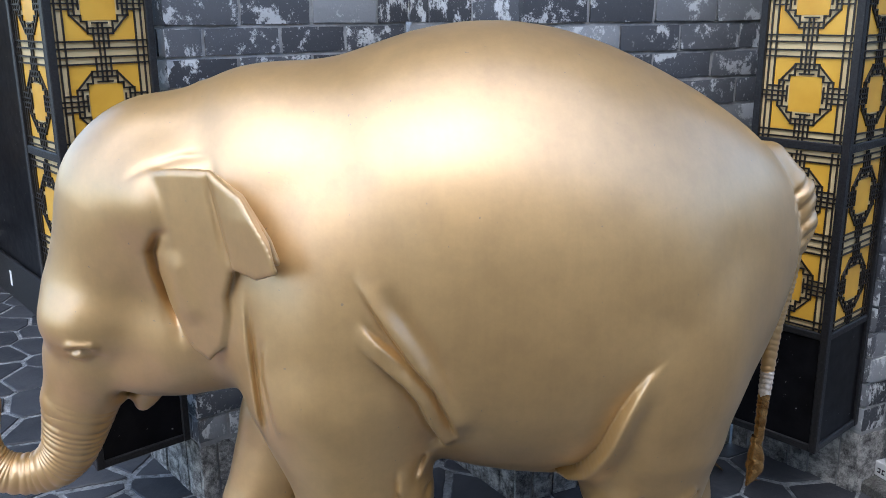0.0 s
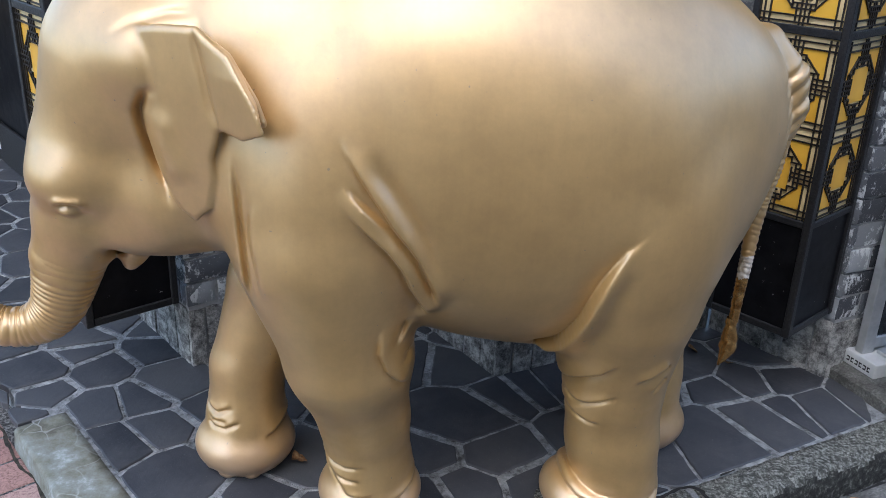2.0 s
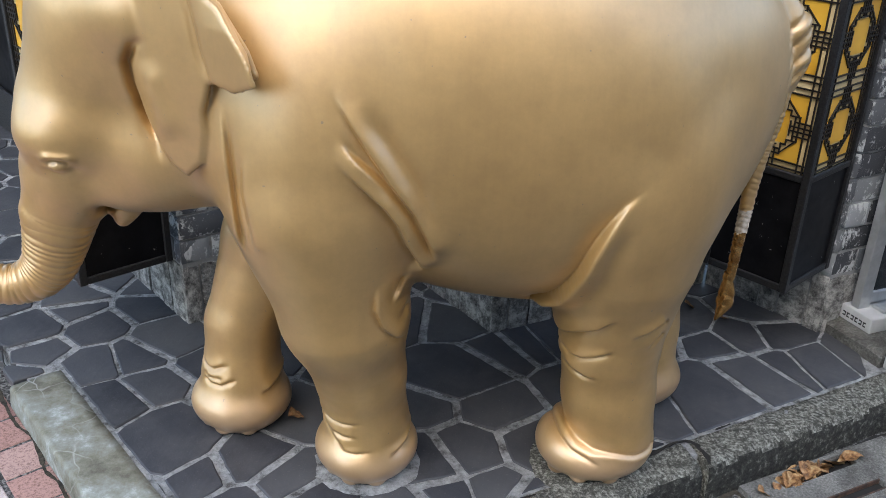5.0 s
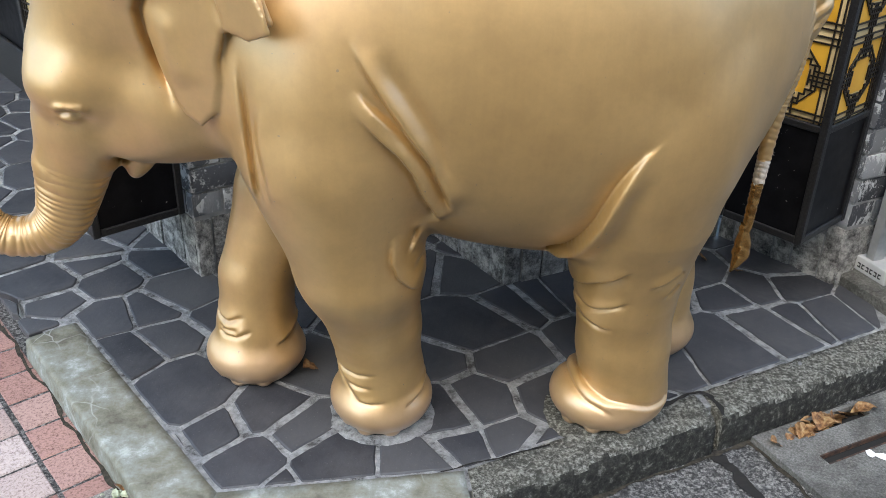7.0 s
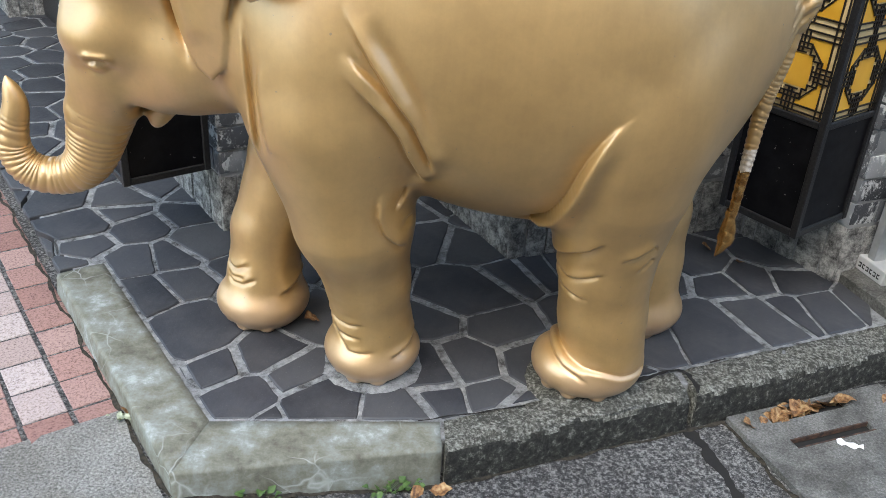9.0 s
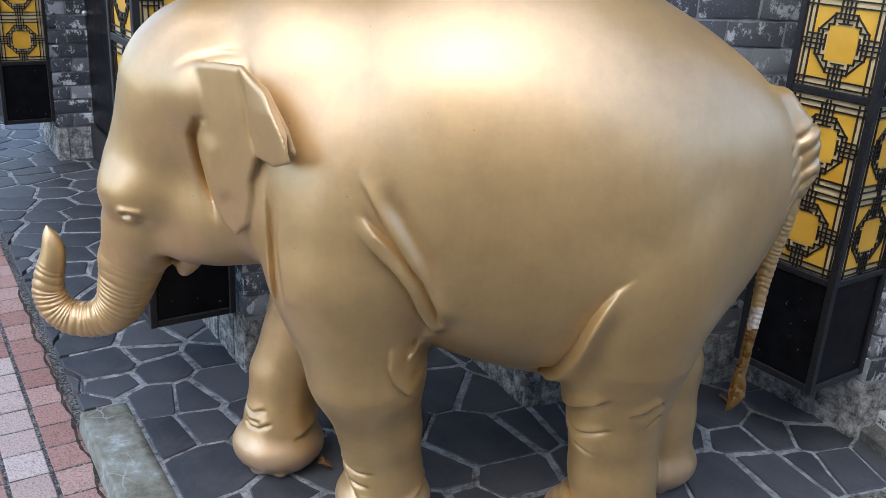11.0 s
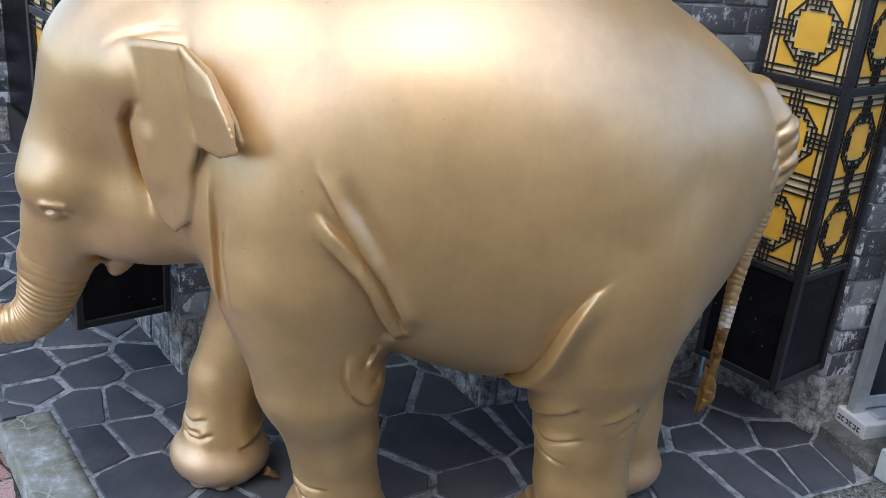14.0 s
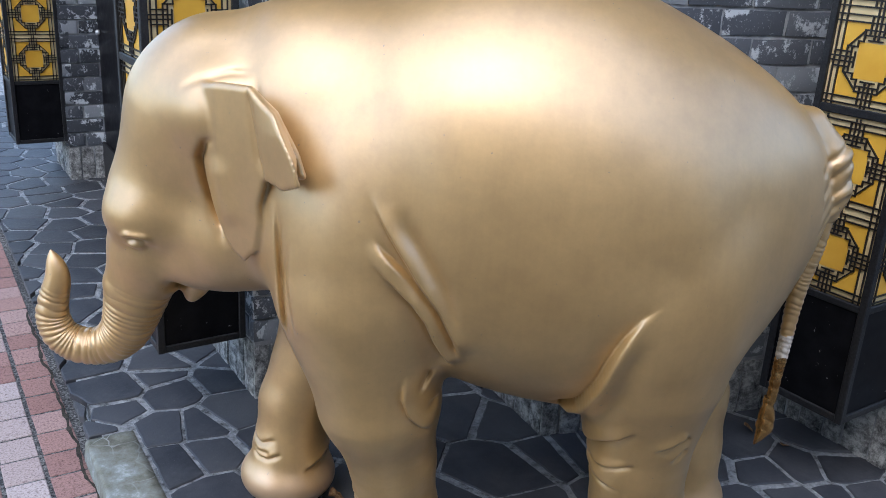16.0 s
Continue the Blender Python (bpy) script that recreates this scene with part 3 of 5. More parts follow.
def lamp_box(label):
    """A square iron lamp case 0.27 m wide: two glazed faces, black base panels. Origin under its outer corner."""
    S, Z0, Z1 = 0.276, 0.235, 0.575
    box = empty("lamp_box")
    # local x runs from the outer corner to the wall along the front face, y along the side face
    for name, lo, hi in (("post", (0, 0, Z0), (0.022, 0.022, 1.68)), ("post", (S - 0.02, 0.001, Z0), (S, 0.02, 1.68)), ("post", (0.001, S - 0.02, Z0), (0.02, S, 1.68)),
                         ("post", (S - 0.02, S - 0.02, Z0), (S, S, 1.68))):
        part(name, bevelled_box(lo, hi, 0.002, 1), FRAME, box)
    for z, h in ((Z0, 0.022), (Z1 - 0.006, 0.02), (1.083, 0.022), (1.60, 0.024)):
        part("rail", bevelled_box((0.022, 0.003, z), (S - 0.02, 0.02, z + h), 0.002, 1), FRAME, box)
        part("rail", bevelled_box((0.003, 0.022, z), (0.02, S - 0.02, z + h), 0.002, 1), FRAME, box)
    part("base_panel", bevelled_box((0.02, 0.010, Z0 + 0.015), (S - 0.015, 0.016, Z1), 0.001, 1), BLACK, box, "black painted steel base panel, chipped")
    part("base_panel", bevelled_box((0.010, 0.02, Z0 + 0.015), (0.016, S - 0.015, Z1), 0.001, 1), BLACK, box, "black painted steel base panel, chipped")
    part("bottom", bevelled_box((0.01, 0.01, Z0 + 0.002), (S - 0.01, S - 0.01, Z0 + 0.012), 0.001, 1), BLACK, box)
    part("top", bevelled_box((-0.01, -0.01, 1.68), (S + 0.0, S + 0.0, 1.70), 0.003, 1), FRAME, box)
    w = S - 0.046
    for side in (0, 1):
        m = Matrix.Identity(4) if side == 0 else Matrix(((0, 1, 0, 0), (1, 0, 0, 0), (0, 0, 1, 0), (0, 0, 0, 1)))
        for z in (Z1 + 0.012, 1.102):
            h = 1.081 - Z1 - 0.014 if z < 1 else 0.498
            bm = bmesh.new()
            add_box(bm, (0.018, 0.013, z - 0.004), (S - 0.018, 0.018, z + h + 0.004))
            bmesh.ops.transform(bm, matrix=m, verts=bm.verts)
            pane = part("panel", bm, CREAM, box, "amber and cream translucent lamp panel")
            for u in (0, 1):
                made = [(c, "amber_inlay", AMBER) for c in amber_cells(0.023, z + u * h / 2 + 0.002, w, h / 2 - 0.004, 0.0115)]
                bars = bmesh.new()
                lattice_unit(bars, 0.023, z + u * h / 2 + 0.002, w, h / 2 - 0.004, 0.0105)
                for q, nm, mt in made + [(bars, "fretwork", LATTICE)]:
                    bmesh.ops.transform(q, matrix=m, verts=q.verts)
                    bmesh.ops.recalc_face_normals(q, faces=q.faces)
                    part(nm, q, mt, pane)
    return tagged(box, label, "lamp box", "lamp boxes on the piers")


# outer corners of the boxes; the front face runs back to the pier along about 38 degrees
first_box = lamp_box("tall black iron lamp box with amber fretwork panels")
first_box.matrix_world = pose(-0.973, 2.188, 0, 0, 0, 42.0)
copy_thing(first_box, pose(1.015, 2.265, 0, 0, 0, 42.5))
copy_thing(first_box, pose(-2.905, 4.435, 0, 0, 0, 42.0))


# ---- golden elephant ----
def smooth_curve(xs, ys, q):
    """Values of a smooth curve through a few stations."""
    fine = np.linspace(xs[0], xs[-1], 400)
    y = np.interp(fine, xs, ys)
    k = np.hanning(41)
    k /= k.sum()
    pad = np.concatenate([2 * y[0] - y[20:0:-1], y, 2 * y[-1] - y[-2:-22:-1]])
    y = np.convolve(pad, k, "valid")
    return np.interp(q, fine, y)


class Field:
    """A distance field on a grid, blended from simple solids, for one cast figure."""

    def __init__(self, lo, hi, cell):
        self.lo, self.cell = np.array(lo), cell
        self.n = np.ceil((np.array(hi) - self.lo) / cell).astype(int) + 1
        self.ax = [(self.lo[i] + cell * np.arange(self.n[i])).astype(np.float32) for i in range(3)]
        self.f = np.full(self.n, 1.0, np.float32)

    def window(self, lo, hi):
        s = []
        for i in range(3):
            a = int(max(0, math.floor((lo[i] - self.lo[i]) / self.cell)))
            c = int(min(self.n[i], math.ceil((hi[i] - self.lo[i]) / self.cell) + 1))
            if a >= c:
                return None, None
            s.append(slice(a, c))
        s = tuple(s)
        g = (self.ax[0][s[0]][:, None, None], self.ax[1][s[1]][None, :, None], self.ax[2][s[2]][None, None, :])
        return s, g

    def join(self, s, d, k):
        old = self.f[s]
        h = np.maximum(k - np.abs(old - d), 0) / k
        self.f[s] = np.minimum(old, d) - h * h * k * 0.25

    def cut(self, s, d, k):
        old, d = self.f[s], -d
        h = np.maximum(k - np.abs(old - d), 0) / k
        self.f[s] = np.maximum(old, d) + h * h * k * 0.25

    def ellipsoid(self, c, r, k=0.05, tilt=0.0, cut=False):
        """tilt: degrees in the a-z plane."""
        m = max(r) + 0.16 + k
        s, (a, bb, z) = self.window([c[i] - m for i in range(3)], [c[i] + m for i in range(3)])
        t = radians(tilt)
        u, w = a - c[0], z - c[2]
        u, w = u * math.cos(t) + w * math.sin(t), -u * math.sin(t) + w * math.cos(t)
        v = bb - c[1]
        k0 = np.sqrt((u / r[0]) ** 2 + (v / r[1]) ** 2 + (w / r[2]) ** 2)
        k1 = np.sqrt((u / r[0] ** 2) ** 2 + (v / r[1] ** 2) ** 2 + (w / r[2] ** 2) ** 2) + 1e-6
        d = (k0 * (k0 - 1) / k1).astype(np.float32)
        (self.cut if cut else self.join)(s, d, k)

    def limb(self, pts, k=0.04, cut=False, reach=None):
        """A chain of round cones (a, b, z, radius)."""
        reach = reach or (0.12 + k)
        lo = [min(p[i] - p[3] for p in pts) - reach for i in range(3)]
        hi = [max(p[i] + p[3] for p in pts) + reach for i in range(3)]
        s, g = self.window(lo, hi)
        if s is None:
            return
        best = None
        for p, q in zip(pts, pts[1:]):
            e = np.array(q[:3]) - np.array(p[:3])
            l2 = float(e @ e) + 1e-9
            w = [g[i] - p[i] for i in range(3)]
            t = np.clip((w[0] * e[0] + w[1] * e[1] + w[2] * e[2]) / l2, 0, 1)
            d = np.sqrt((w[0] - t * e[0]) ** 2 + (w[1] - t * e[1]) ** 2 + (w[2] - t * e[2]) ** 2) - (p[3] + t * (q[3] - p[3]))
            if best is None:
                best = d
            else:
                h = np.maximum(0.02 - np.abs(best - d), 0) / 0.02
                best = np.minimum(best, d) - h * h * 0.005
        (self.cut if cut else self.join)(s, best.astype(np.float32), k)

    def emboss(self, pts, amount, width, b_lo=-0.47, b_hi=-0.02, taper=True):
        """Presses a line (a, z) into the skin by amount (out of it: minus), over all depths between two sides."""
        width = max(width, 0.0085)
        m = width * 2.6
        lo = [min(p[0] for p in pts) - m, b_lo, min(p[1] for p in pts) - m]
        hi = [max(p[0] for p in pts) + m, b_hi, max(p[1] for p in pts) + m]
        s, g = self.window(lo, hi)
        a, z = g[0][:, 0, :], g[2][0, :, :]
        seg = [math.hypot(q[0] - p[0], q[1] - p[1]) for p, q in zip(pts, pts[1:])]
        total, run = sum(seg), 0.0
        d2, along = np.full(np.broadcast(a, z).shape, 9.0), np.zeros(np.broadcast(a, z).shape)
        for (p, q), l in zip(zip(pts, pts[1:]), seg):
            ex, ez = q[0] - p[0], q[1] - p[1]
            t = np.clip(((a - p[0]) * ex + (z - p[1]) * ez) / (l * l), 0, 1)
            d = (a - p[0] - t * ex) ** 2 + (z - p[1] - t * ez) ** 2
            near = d < d2
            d2, along = np.where(near, d, d2), np.where(near, (run + t * l) / total, along)
            run += l
        fade = 1.0
        if taper:
            u = np.clip(np.minimum(along, 1 - along) / 0.28, 0, 1)
            fade = u * u * (3 - 2 * u)
        self.f[s] += (amount * np.exp(-d2 / width ** 2) * fade)[:, None, :].astype(np.float32)

    def fold(self, pts, rise, roll, drop=0.003, hollow=0.02, crease=0.005, b_lo=-0.47, b_hi=-0.02, ends=(0.25, 0.25)):
        """A lapped skin fold along a line (a, z): the roll on its left hand stands proud, the skin on its right sinks, with a sharp crease between."""
        m = 2.4 * max(roll, hollow)
        lo = [min(p[0] for p in pts) - m, b_lo, min(p[1] for p in pts) - m]
        hi = [max(p[0] for p in pts) + m, b_hi, max(p[1] for p in pts) + m]
        s, g = self.window(lo, hi)
        a, z = g[0][:, 0, :], g[2][0, :, :]
        seg = [math.hypot(q[0] - p[0], q[1] - p[1]) for p, q in zip(pts, pts[1:])]
        total, run = sum(seg), 0.0
        shape = np.broadcast(a, z).shape
        best, along, side = np.full(shape, 9.0), np.zeros(shape), np.ones(shape)
        for (p, q), l in zip(zip(pts, pts[1:]), seg):
            ex, ez = (q[0] - p[0]) / l, (q[1] - p[1]) / l
            t = np.clip((a - p[0]) * ex + (z - p[1]) * ez, 0, l)
            d = np.hypot(a - p[0] - t * ex, z - p[1] - t * ez)
            near = d < best
            cross = ex * (z - p[1]) - ez * (a - p[0])
            side = np.where(near, np.where(cross >= 0, 1.0, -1.0), side)
            best, along = np.where(near, d, best), np.where(near, (run + t) / total, along)
            run += l
        u = np.clip(along / max(ends[0], 1e-3), 0, 1) * np.clip((1 - along) / max(ends[1], 1e-3), 0, 1)
        fade = u * u * (3 - 2 * u)
        sd = best * side
        k = 0.5 * (1 + np.tanh(sd / 0.0035))
        v = -rise * k * np.exp(-(best / roll) ** 2) + drop * (1 - k) * np.exp(-(best / hollow) ** 2) + crease * np.exp(-((sd + 0.002) / 0.0055) ** 2)
        self.f[s] += (v * fade)[:, None, :].astype(np.float32)

    def surface(self):
        """Surface nets: one vertex in each cell that the surface crosses."""
        f = self.f
        neg = f < 0
        cnt = np.zeros(np.array(f.shape) - 1, np.int8)
        for i in (0, 1):
            for j in (0, 1):
                for k in (0, 1):
                    cnt += neg[i:f.shape[0] - 1 + i, j:f.shape[1] - 1 + j, k:f.shape[2] - 1 + k]
        cells = np.argwhere((cnt > 0) & (cnt < 8))
        ids = np.full(cnt.shape, -1, np.int32)
        ids[tuple(cells.T)] = np.arange(len(cells))
        acc, num = np.zeros((len(cells), 3)), np.zeros(len(cells))
        corner = [(i, j, k) for i in (0, 1) for j in (0, 1) for k in (0, 1)]
        val = {c: f[tuple((cells + c).T)] for c in corner}
        for c in corner:
            for ax in range(3):
                if c[ax]:
                    continue
                e = tuple(1 if i == ax else c[i] for i in range(3))
                x, y = val[c], val[e]
                hit = (x < 0) != (y < 0)
                t = np.where(hit, x / np.where(hit, x - y, 1), 0)
                for i in range(3):
                    acc[:, i] += np.where(hit, c[i] + (t if i == ax else 0), 0)
                num += hit
        verts = self.lo + self.cell * (cells + acc / num[:, None])
        quads = []
        for ax in range(3):
            o1, o2 = (ax + 1) % 3, (ax + 2) % 3
            sl = [slice(1, f.shape[i] - 1) for i in range(3)]
            s0, s1 = list(sl), list(sl)
            s0[ax], s1[ax] = slice(0, f.shape[ax] - 1), slice(1, f.shape[ax])
            x, y = neg[tuple(s0)], neg[tuple(s1)]
            at = np.argwhere(x != y)
            base = at.copy()
            for i in range(3):
                if i != ax:
                    base[:, i] += 1
            def cid(d1, d2):
                p = base.copy()
                p[:, o1] -= d1
                p[:, o2] -= d2
                return ids[tuple(p.T)]
            q = np.stack([cid(1, 1), cid(0, 1), cid(0, 0), cid(1, 0)], 1)
            inside = x[tuple(at.T)]
            q[~inside] = q[~inside][:, ::-1]
            quads.append(q)
        quads = np.concatenate(quads)
        return verts, quads[(quads >= 0).all(1)]


def relax(verts, quads, rounds):
    """Taubin smoothing, to take the grid's steps out of the surface."""
    e = np.concatenate([quads[:, [i, (i + 1) % 4]] for i in range(4)])
    deg = np.bincount(e[:, 0], minlength=len(verts)) + np.bincount(e[:, 1], minlength=len(verts))
    for lam in [0.5, -0.52] * rounds:
        s = np.zeros_like(verts)
        for i in range(3):
            s[:, i] = np.bincount(e[:, 0], verts[e[:, 1], i], len(verts)) + np.bincount(e[:, 1], verts[e[:, 0], i], len(verts))
        verts = verts + lam * (s / np.maximum(deg, 1)[:, None] - verts)
    return verts


def tube(stations, ring_from, ring_to, depth, period, sides=36, flat=1.0):
    """A wrinkled tube along stations (a, b, z, radius): rings of the given depth and spacing."""
    st = np.array(stations)
    seg = np.r_[0, np.cumsum(np.linalg.norm(np.diff(st[:, :3], axis=0), axis=1))]
    n = int(seg[-1] / 0.0025)
    u = np.linspace(0, seg[-1], n)
    cen = np.stack([smooth_curve(seg, st[:, i], u) for i in range(3)], 1)
    rad = smooth_curve(seg, st[:, 3], u)
    tan = np.gradient(cen, axis=0)
    tan /= np.linalg.norm(tan, axis=1)[:, None]
    side = np.array([0.0, 1.0, 0.0])
    verts = np.zeros((n, sides, 3))
    th = np.linspace(0, 2 * math.pi, sides, endpoint=False)
    for i in range(n):
        x = side - tan[i] * (side @ tan[i])
        x /= np.linalg.norm(x)
        y = np.cross(tan[i], x)
        f = u[i] / seg[-1]
        k = np.clip((f - ring_from) / 0.08, 0, 1) * np.clip((ring_to - f) / 0.05, 0, 1)
        ph = u[i] / period + 0.22 * np.sin(2 * th + 0.9 * math.sin(u[i] * 23)) + 0.45 * math.sin(u[i] * 31) + 0.25 * math.sin(u[i] * 83)
        groove = np.abs(np.sin(math.pi * ph)) ** 0.6
        r = rad[i] + depth * k * (groove - 0.75)
        verts[i] = cen[i] + np.outer(r * np.cos(th) * flat, x) + np.outer(r * np.sin(th), y)
    quads = []
    for i in range(n - 1):
        for j in range(sides):
            k = (j + 1) % sides
            quads.append((i * sides + j, i * sides + k, (i + 1) * sides + k, (i + 1) * sides + j))
    return verts.reshape(-1, 3), np.array(quads)


def polygon_distance(px, pz, poly):
    """Signed distance in a plane from a closed polygon."""
    d = np.full(np.broadcast(px, pz).shape, 1e9, np.float32)
    inside = np.zeros(d.shape, bool)
    n = len(poly)
    for i in range(n):
        ax, az = poly[i]
        cx, cz = poly[(i + 1) % n]
        ex, ez = cx - ax, cz - az
        wx, wz = px - ax, pz - az
        t = np.clip((wx * ex + wz * ez) / (ex * ex + ez * ez), 0, 1)
        d = np.minimum(d, (wx - ex * t) ** 2 + (wz - ez * t) ** 2)
        c = ((az > pz) != (cz > pz)) & (px < ex * (pz - az) / (ez if ez else 1e-9) + ax)
        inside ^= c
    return np.where(inside, -1, 1) * np.sqrt(d)


def ear_sheet(a, z):
    return -0.20 - 0.58 * (a + 0.57) - 0.14 * (z - 1.0)


EAR = [(-0.665, 1.040), (-0.660, 1.135), (-0.61, 1.160), (-0.542, 1.176), (-0.464, 1.179), (-0.404, 1.138), (-0.358, 1.063), (-0.342, 1.017), (-0.434, 0.991),
       (-0.450, 0.939), (-0.451, 0.892), (-0.466, 0.828), (-0.503, 0.788), (-0.534, 0.809), (-0.569, 0.871), (-0.588, 0.917), (-0.600, 0.987)]
FLAP = [(-0.470, 1.178), (-0.404, 1.138), (-0.358, 1.063), (-0.342, 1.015), (-0.385, 0.992), (-0.432, 1.000), (-0.448, 1.06)]


def build_elephant():
    F = Field((-0.96, -0.47, -0.02), (0.86, 0.47, 1.46), 0.0037)
    # barrel of the body
    st = [-0.52, -0.46, -0.38, -0.28, -0.18, -0.08, 0.02, 0.12, 0.22, 0.32, 0.42, 0.523, 0.625, 0.706, 0.756, 0.781]
    top = [1.18, 1.26, 1.308, 1.343, 1.378, 1.410, 1.427, 1.428, 1.412, 1.380, 1.334, 1.279, 1.212, 1.140, 1.060, 0.95]
    bot = [0.80, 0.70, 0.63, 0.58, 0.54, 0.50, 0.47, 0.45, 0.44, 0.44, 0.46, 0.51, 0.60, 0.74, 0.86, 0.93]
    wid = [0.10, 0.19, 0.26, 0.315, 0.355, 0.382, 0.398, 0.405, 0.405, 0.394, 0.370, 0.318, 0.240, 0.155, 0.085, 0.03]
    s, (a, bb, z) = F.window((-0.80, -0.47, 0.3), (0.86, 0.47, 1.46))
    A1 = a[:, 0, 0]
    T, B, Wd = (smooth_curve(st, v, A1)[:, None, None].astype(np.float32) for v in (top, bot, wid))
    zc = B + (T - B) * 0.46
    hz = np.where(z > zc, T - zc, zc - B)
    rr = (np.abs(bb / Wd) ** 2.1 + np.abs((z - zc) / hz) ** 2.1) ** (1 / 2.1)
    over = np.maximum(np.maximum(st[0] - a, a - st[-1]), 0)
    F.join(s, ((rr - 1) * np.minimum(Wd, hz) * 0.9 + over).astype(np.float32), 0.01)
    # neck, skull, face
    F.ellipsoid((-0.43, 0, 1.00), (0.24, 0.245, 0.305), 0.15)
    F.ellipsoid((-0.597, 0, 1.076), (0.206, 0.195, 0.214), 0.06)
    F.limb([(-0.655, 0, 1.06, 0.165), (-0.728, 0, 0.86, 0.148), (-0.772, 0, 0.74, 0.116), (-0.83, 0, 0.63, 0.082)], 0.05)
    F.ellipsoid((-0.57, 0, 0.80), (0.155, 0.170, 0.158), 0.06)
    F.ellipsoid((-0.645, 0, 0.73), (0.11, 0.12, 0.085), 0.04)
    for sgn in (-1, 1):
        F.ellipsoid((-0.775, sgn * 0.075, 0.835), (0.085, 0.080, 0.065), 0.045)
        # eye: lids round a small ball
        F.ellipsoid((-0.770, sgn * 0.132, 0.786), (0.016, 0.014, 0.011), 0.006)
    for sl in ((-0.47, -0.06), (0.06, 0.47)):
        F.emboss([(-0.815, 0.775), (-0.775, 0.762), (-0.735, 0.775), (-0.725, 0.790)], 0.005, 0.010, *sl)
        F.emboss([(-0.81, 0.797), (-0.785, 0.808), (-0.745, 0.804), (-0.725, 0.792)], -0.009, 0.0055, *sl)
        F.emboss([(-0.792, 0.793), (-0.784, 0.775), (-0.765, 0.770), (-0.748, 0.780)], -0.005, 0.005, *sl)
        F.emboss([(-0.80, 0.792), (-0.77, 0.796), (-0.74, 0.790)], 0.007, 0.005, *sl)
    # mouth and lip
    F.limb([(-0.73, -0.13, 0.66, 0.012), (-0.71, -0.05, 0.645, 0.018), (-0.71, 0.05, 0.645, 0.018), (-0.73, 0.13, 0.66, 0.012)], 0.02, True)
    F.limb([(-0.66, 0, 0.665, 0.035), (-0.69, 0, 0.625, 0.024), (-0.697, 0, 0.606, 0.014)], 0.02)
    # shoulders and thighs
    for sgn in (-1, 1):
        F.ellipsoid((-0.25, sgn * 0.19, 0.80), (0.19, 0.17, 0.30), 0.09)
        F.ellipsoid((0.390, sgn * 0.19, 0.76), (0.194, 0.185, 0.31), 0.06, -4)
    # legs
    F.limb([(-0.255, -0.20, 0.72, 0.165), (-0.206, -0.175, 0.46, 0.140), (-0.174, -0.145, 0.29, 0.103), (-0.160, -0.125, 0.14, 0.098), (-0.158, -0.118, 0.07, 0.100)], 0.04)
    F.limb([(-0.30, 0.16, 0.72, 0.15), (-0.385, 0.135, 0.50, 0.118), (-0.465, 0.110, 0.28, 0.092), (-0.475, 0.100, 0.14, 0.098), (-0.475, 0.095, 0.07, 0.10)], 0.04)
    F.limb([(0.400, -0.185, 0.58, 0.152), (0.400, -0.160, 0.37, 0.114), (0.415, -0.148, 0.22, 0.108), (0.43, -0.145, 0.10, 0.108)], 0.035)
    F.limb([(0.47, 0.18, 0.58, 0.14), (0.565, 0.160, 0.37, 0.116), (0.580, 0.152, 0.22, 0.104), (0.59, 0.150, 0.08, 0.104)], 0.035)
    for c, r in (((-0.160, -0.118, 0.068), (0.124, 0.124, 0.080)), ((-0.480, 0.093, 0.068), (0.128, 0.122, 0.080)),
                 ((0.395, -0.142, 0.070), (0.142, 0.124, 0.084)), ((0.575, 0.150, 0.068), (0.138, 0.120, 0.08))):
        F.ellipsoid(c, r, 0.022)
        # toe nails round the front of each foot
        for t in (-105, -62, -22, 22, 62):
            dx, dy = -math.cos(radians(t)), math.sin(radians(t))
            p = (c[0] + dx * (r[0] - 0.046), c[1] + dy * (r[1] - 0.046), 0.020)
            F.ellipsoid(p, (0.026, 0.026, 0.022), 0.002)
    # skin folds behind the shoulder
    up, lap = F.emboss, F.fold
    lap([(-0.222, 1.010), (-0.206, 0.967), (-0.184, 0.929), (-0.158, 0.888), (-0.140, 0.861), (-0.120, 0.829), (-0.093, 0.793), (-0.073, 0.763), (-0.057, 0.727), (-0.042, 0.693),
         (-0.026, 0.645)], 0.013, 0.036, 0.006, 0.020, 0.008, ends=(0.40, 0.12))
    up([(-0.165, 0.985), (-0.143, 0.936), (-0.118, 0.899), (-0.089, 0.853), (-0.071, 0.824), (-0.058, 0.795), (-0.045, 0.753), (-0.030, 0.700)], 0.011, 0.017)
    lap([(-0.122, 0.820), (-0.127, 0.827), (-0.144, 0.844), (-0.161, 0.862), (-0.185, 0.885), (-0.215, 0.918)], 0.010, 0.026, 0.003, 0.014, 0.006, ends=(0.5, 0.5))
    lap([(-0.220, 0.875), (-0.185, 0.837), (-0.161, 0.811), (-0.131, 0.780), (-0.102, 0.736), (-0.083, 0.685), (-0.061, 0.640), (-0.042, 0.610)], 0.015, 0.034, 0.010, 0.034, 0.008, ends=(0.40, 0.1))
    # fold behind the elbow
    lap([(-0.135, 0.600), (-0.142, 0.575), (-0.144, 0.530), (-0.130, 0.488), (-0.105, 0.455), (-0.075, 0.425)], 0.010, 0.030, 0.003, 0.02, 0.004, ends=(0.35, 0.2))
    lap([(-0.080, 0.600), (-0.092, 0.565), (-0.107, 0.530)], 0.005, 0.018, 0.003, 0.016, 0.004, ends=(0.3, 0.3))
    up([(-0.076, 0.505), (-0.086, 0.482)], 0.006, 0.010)
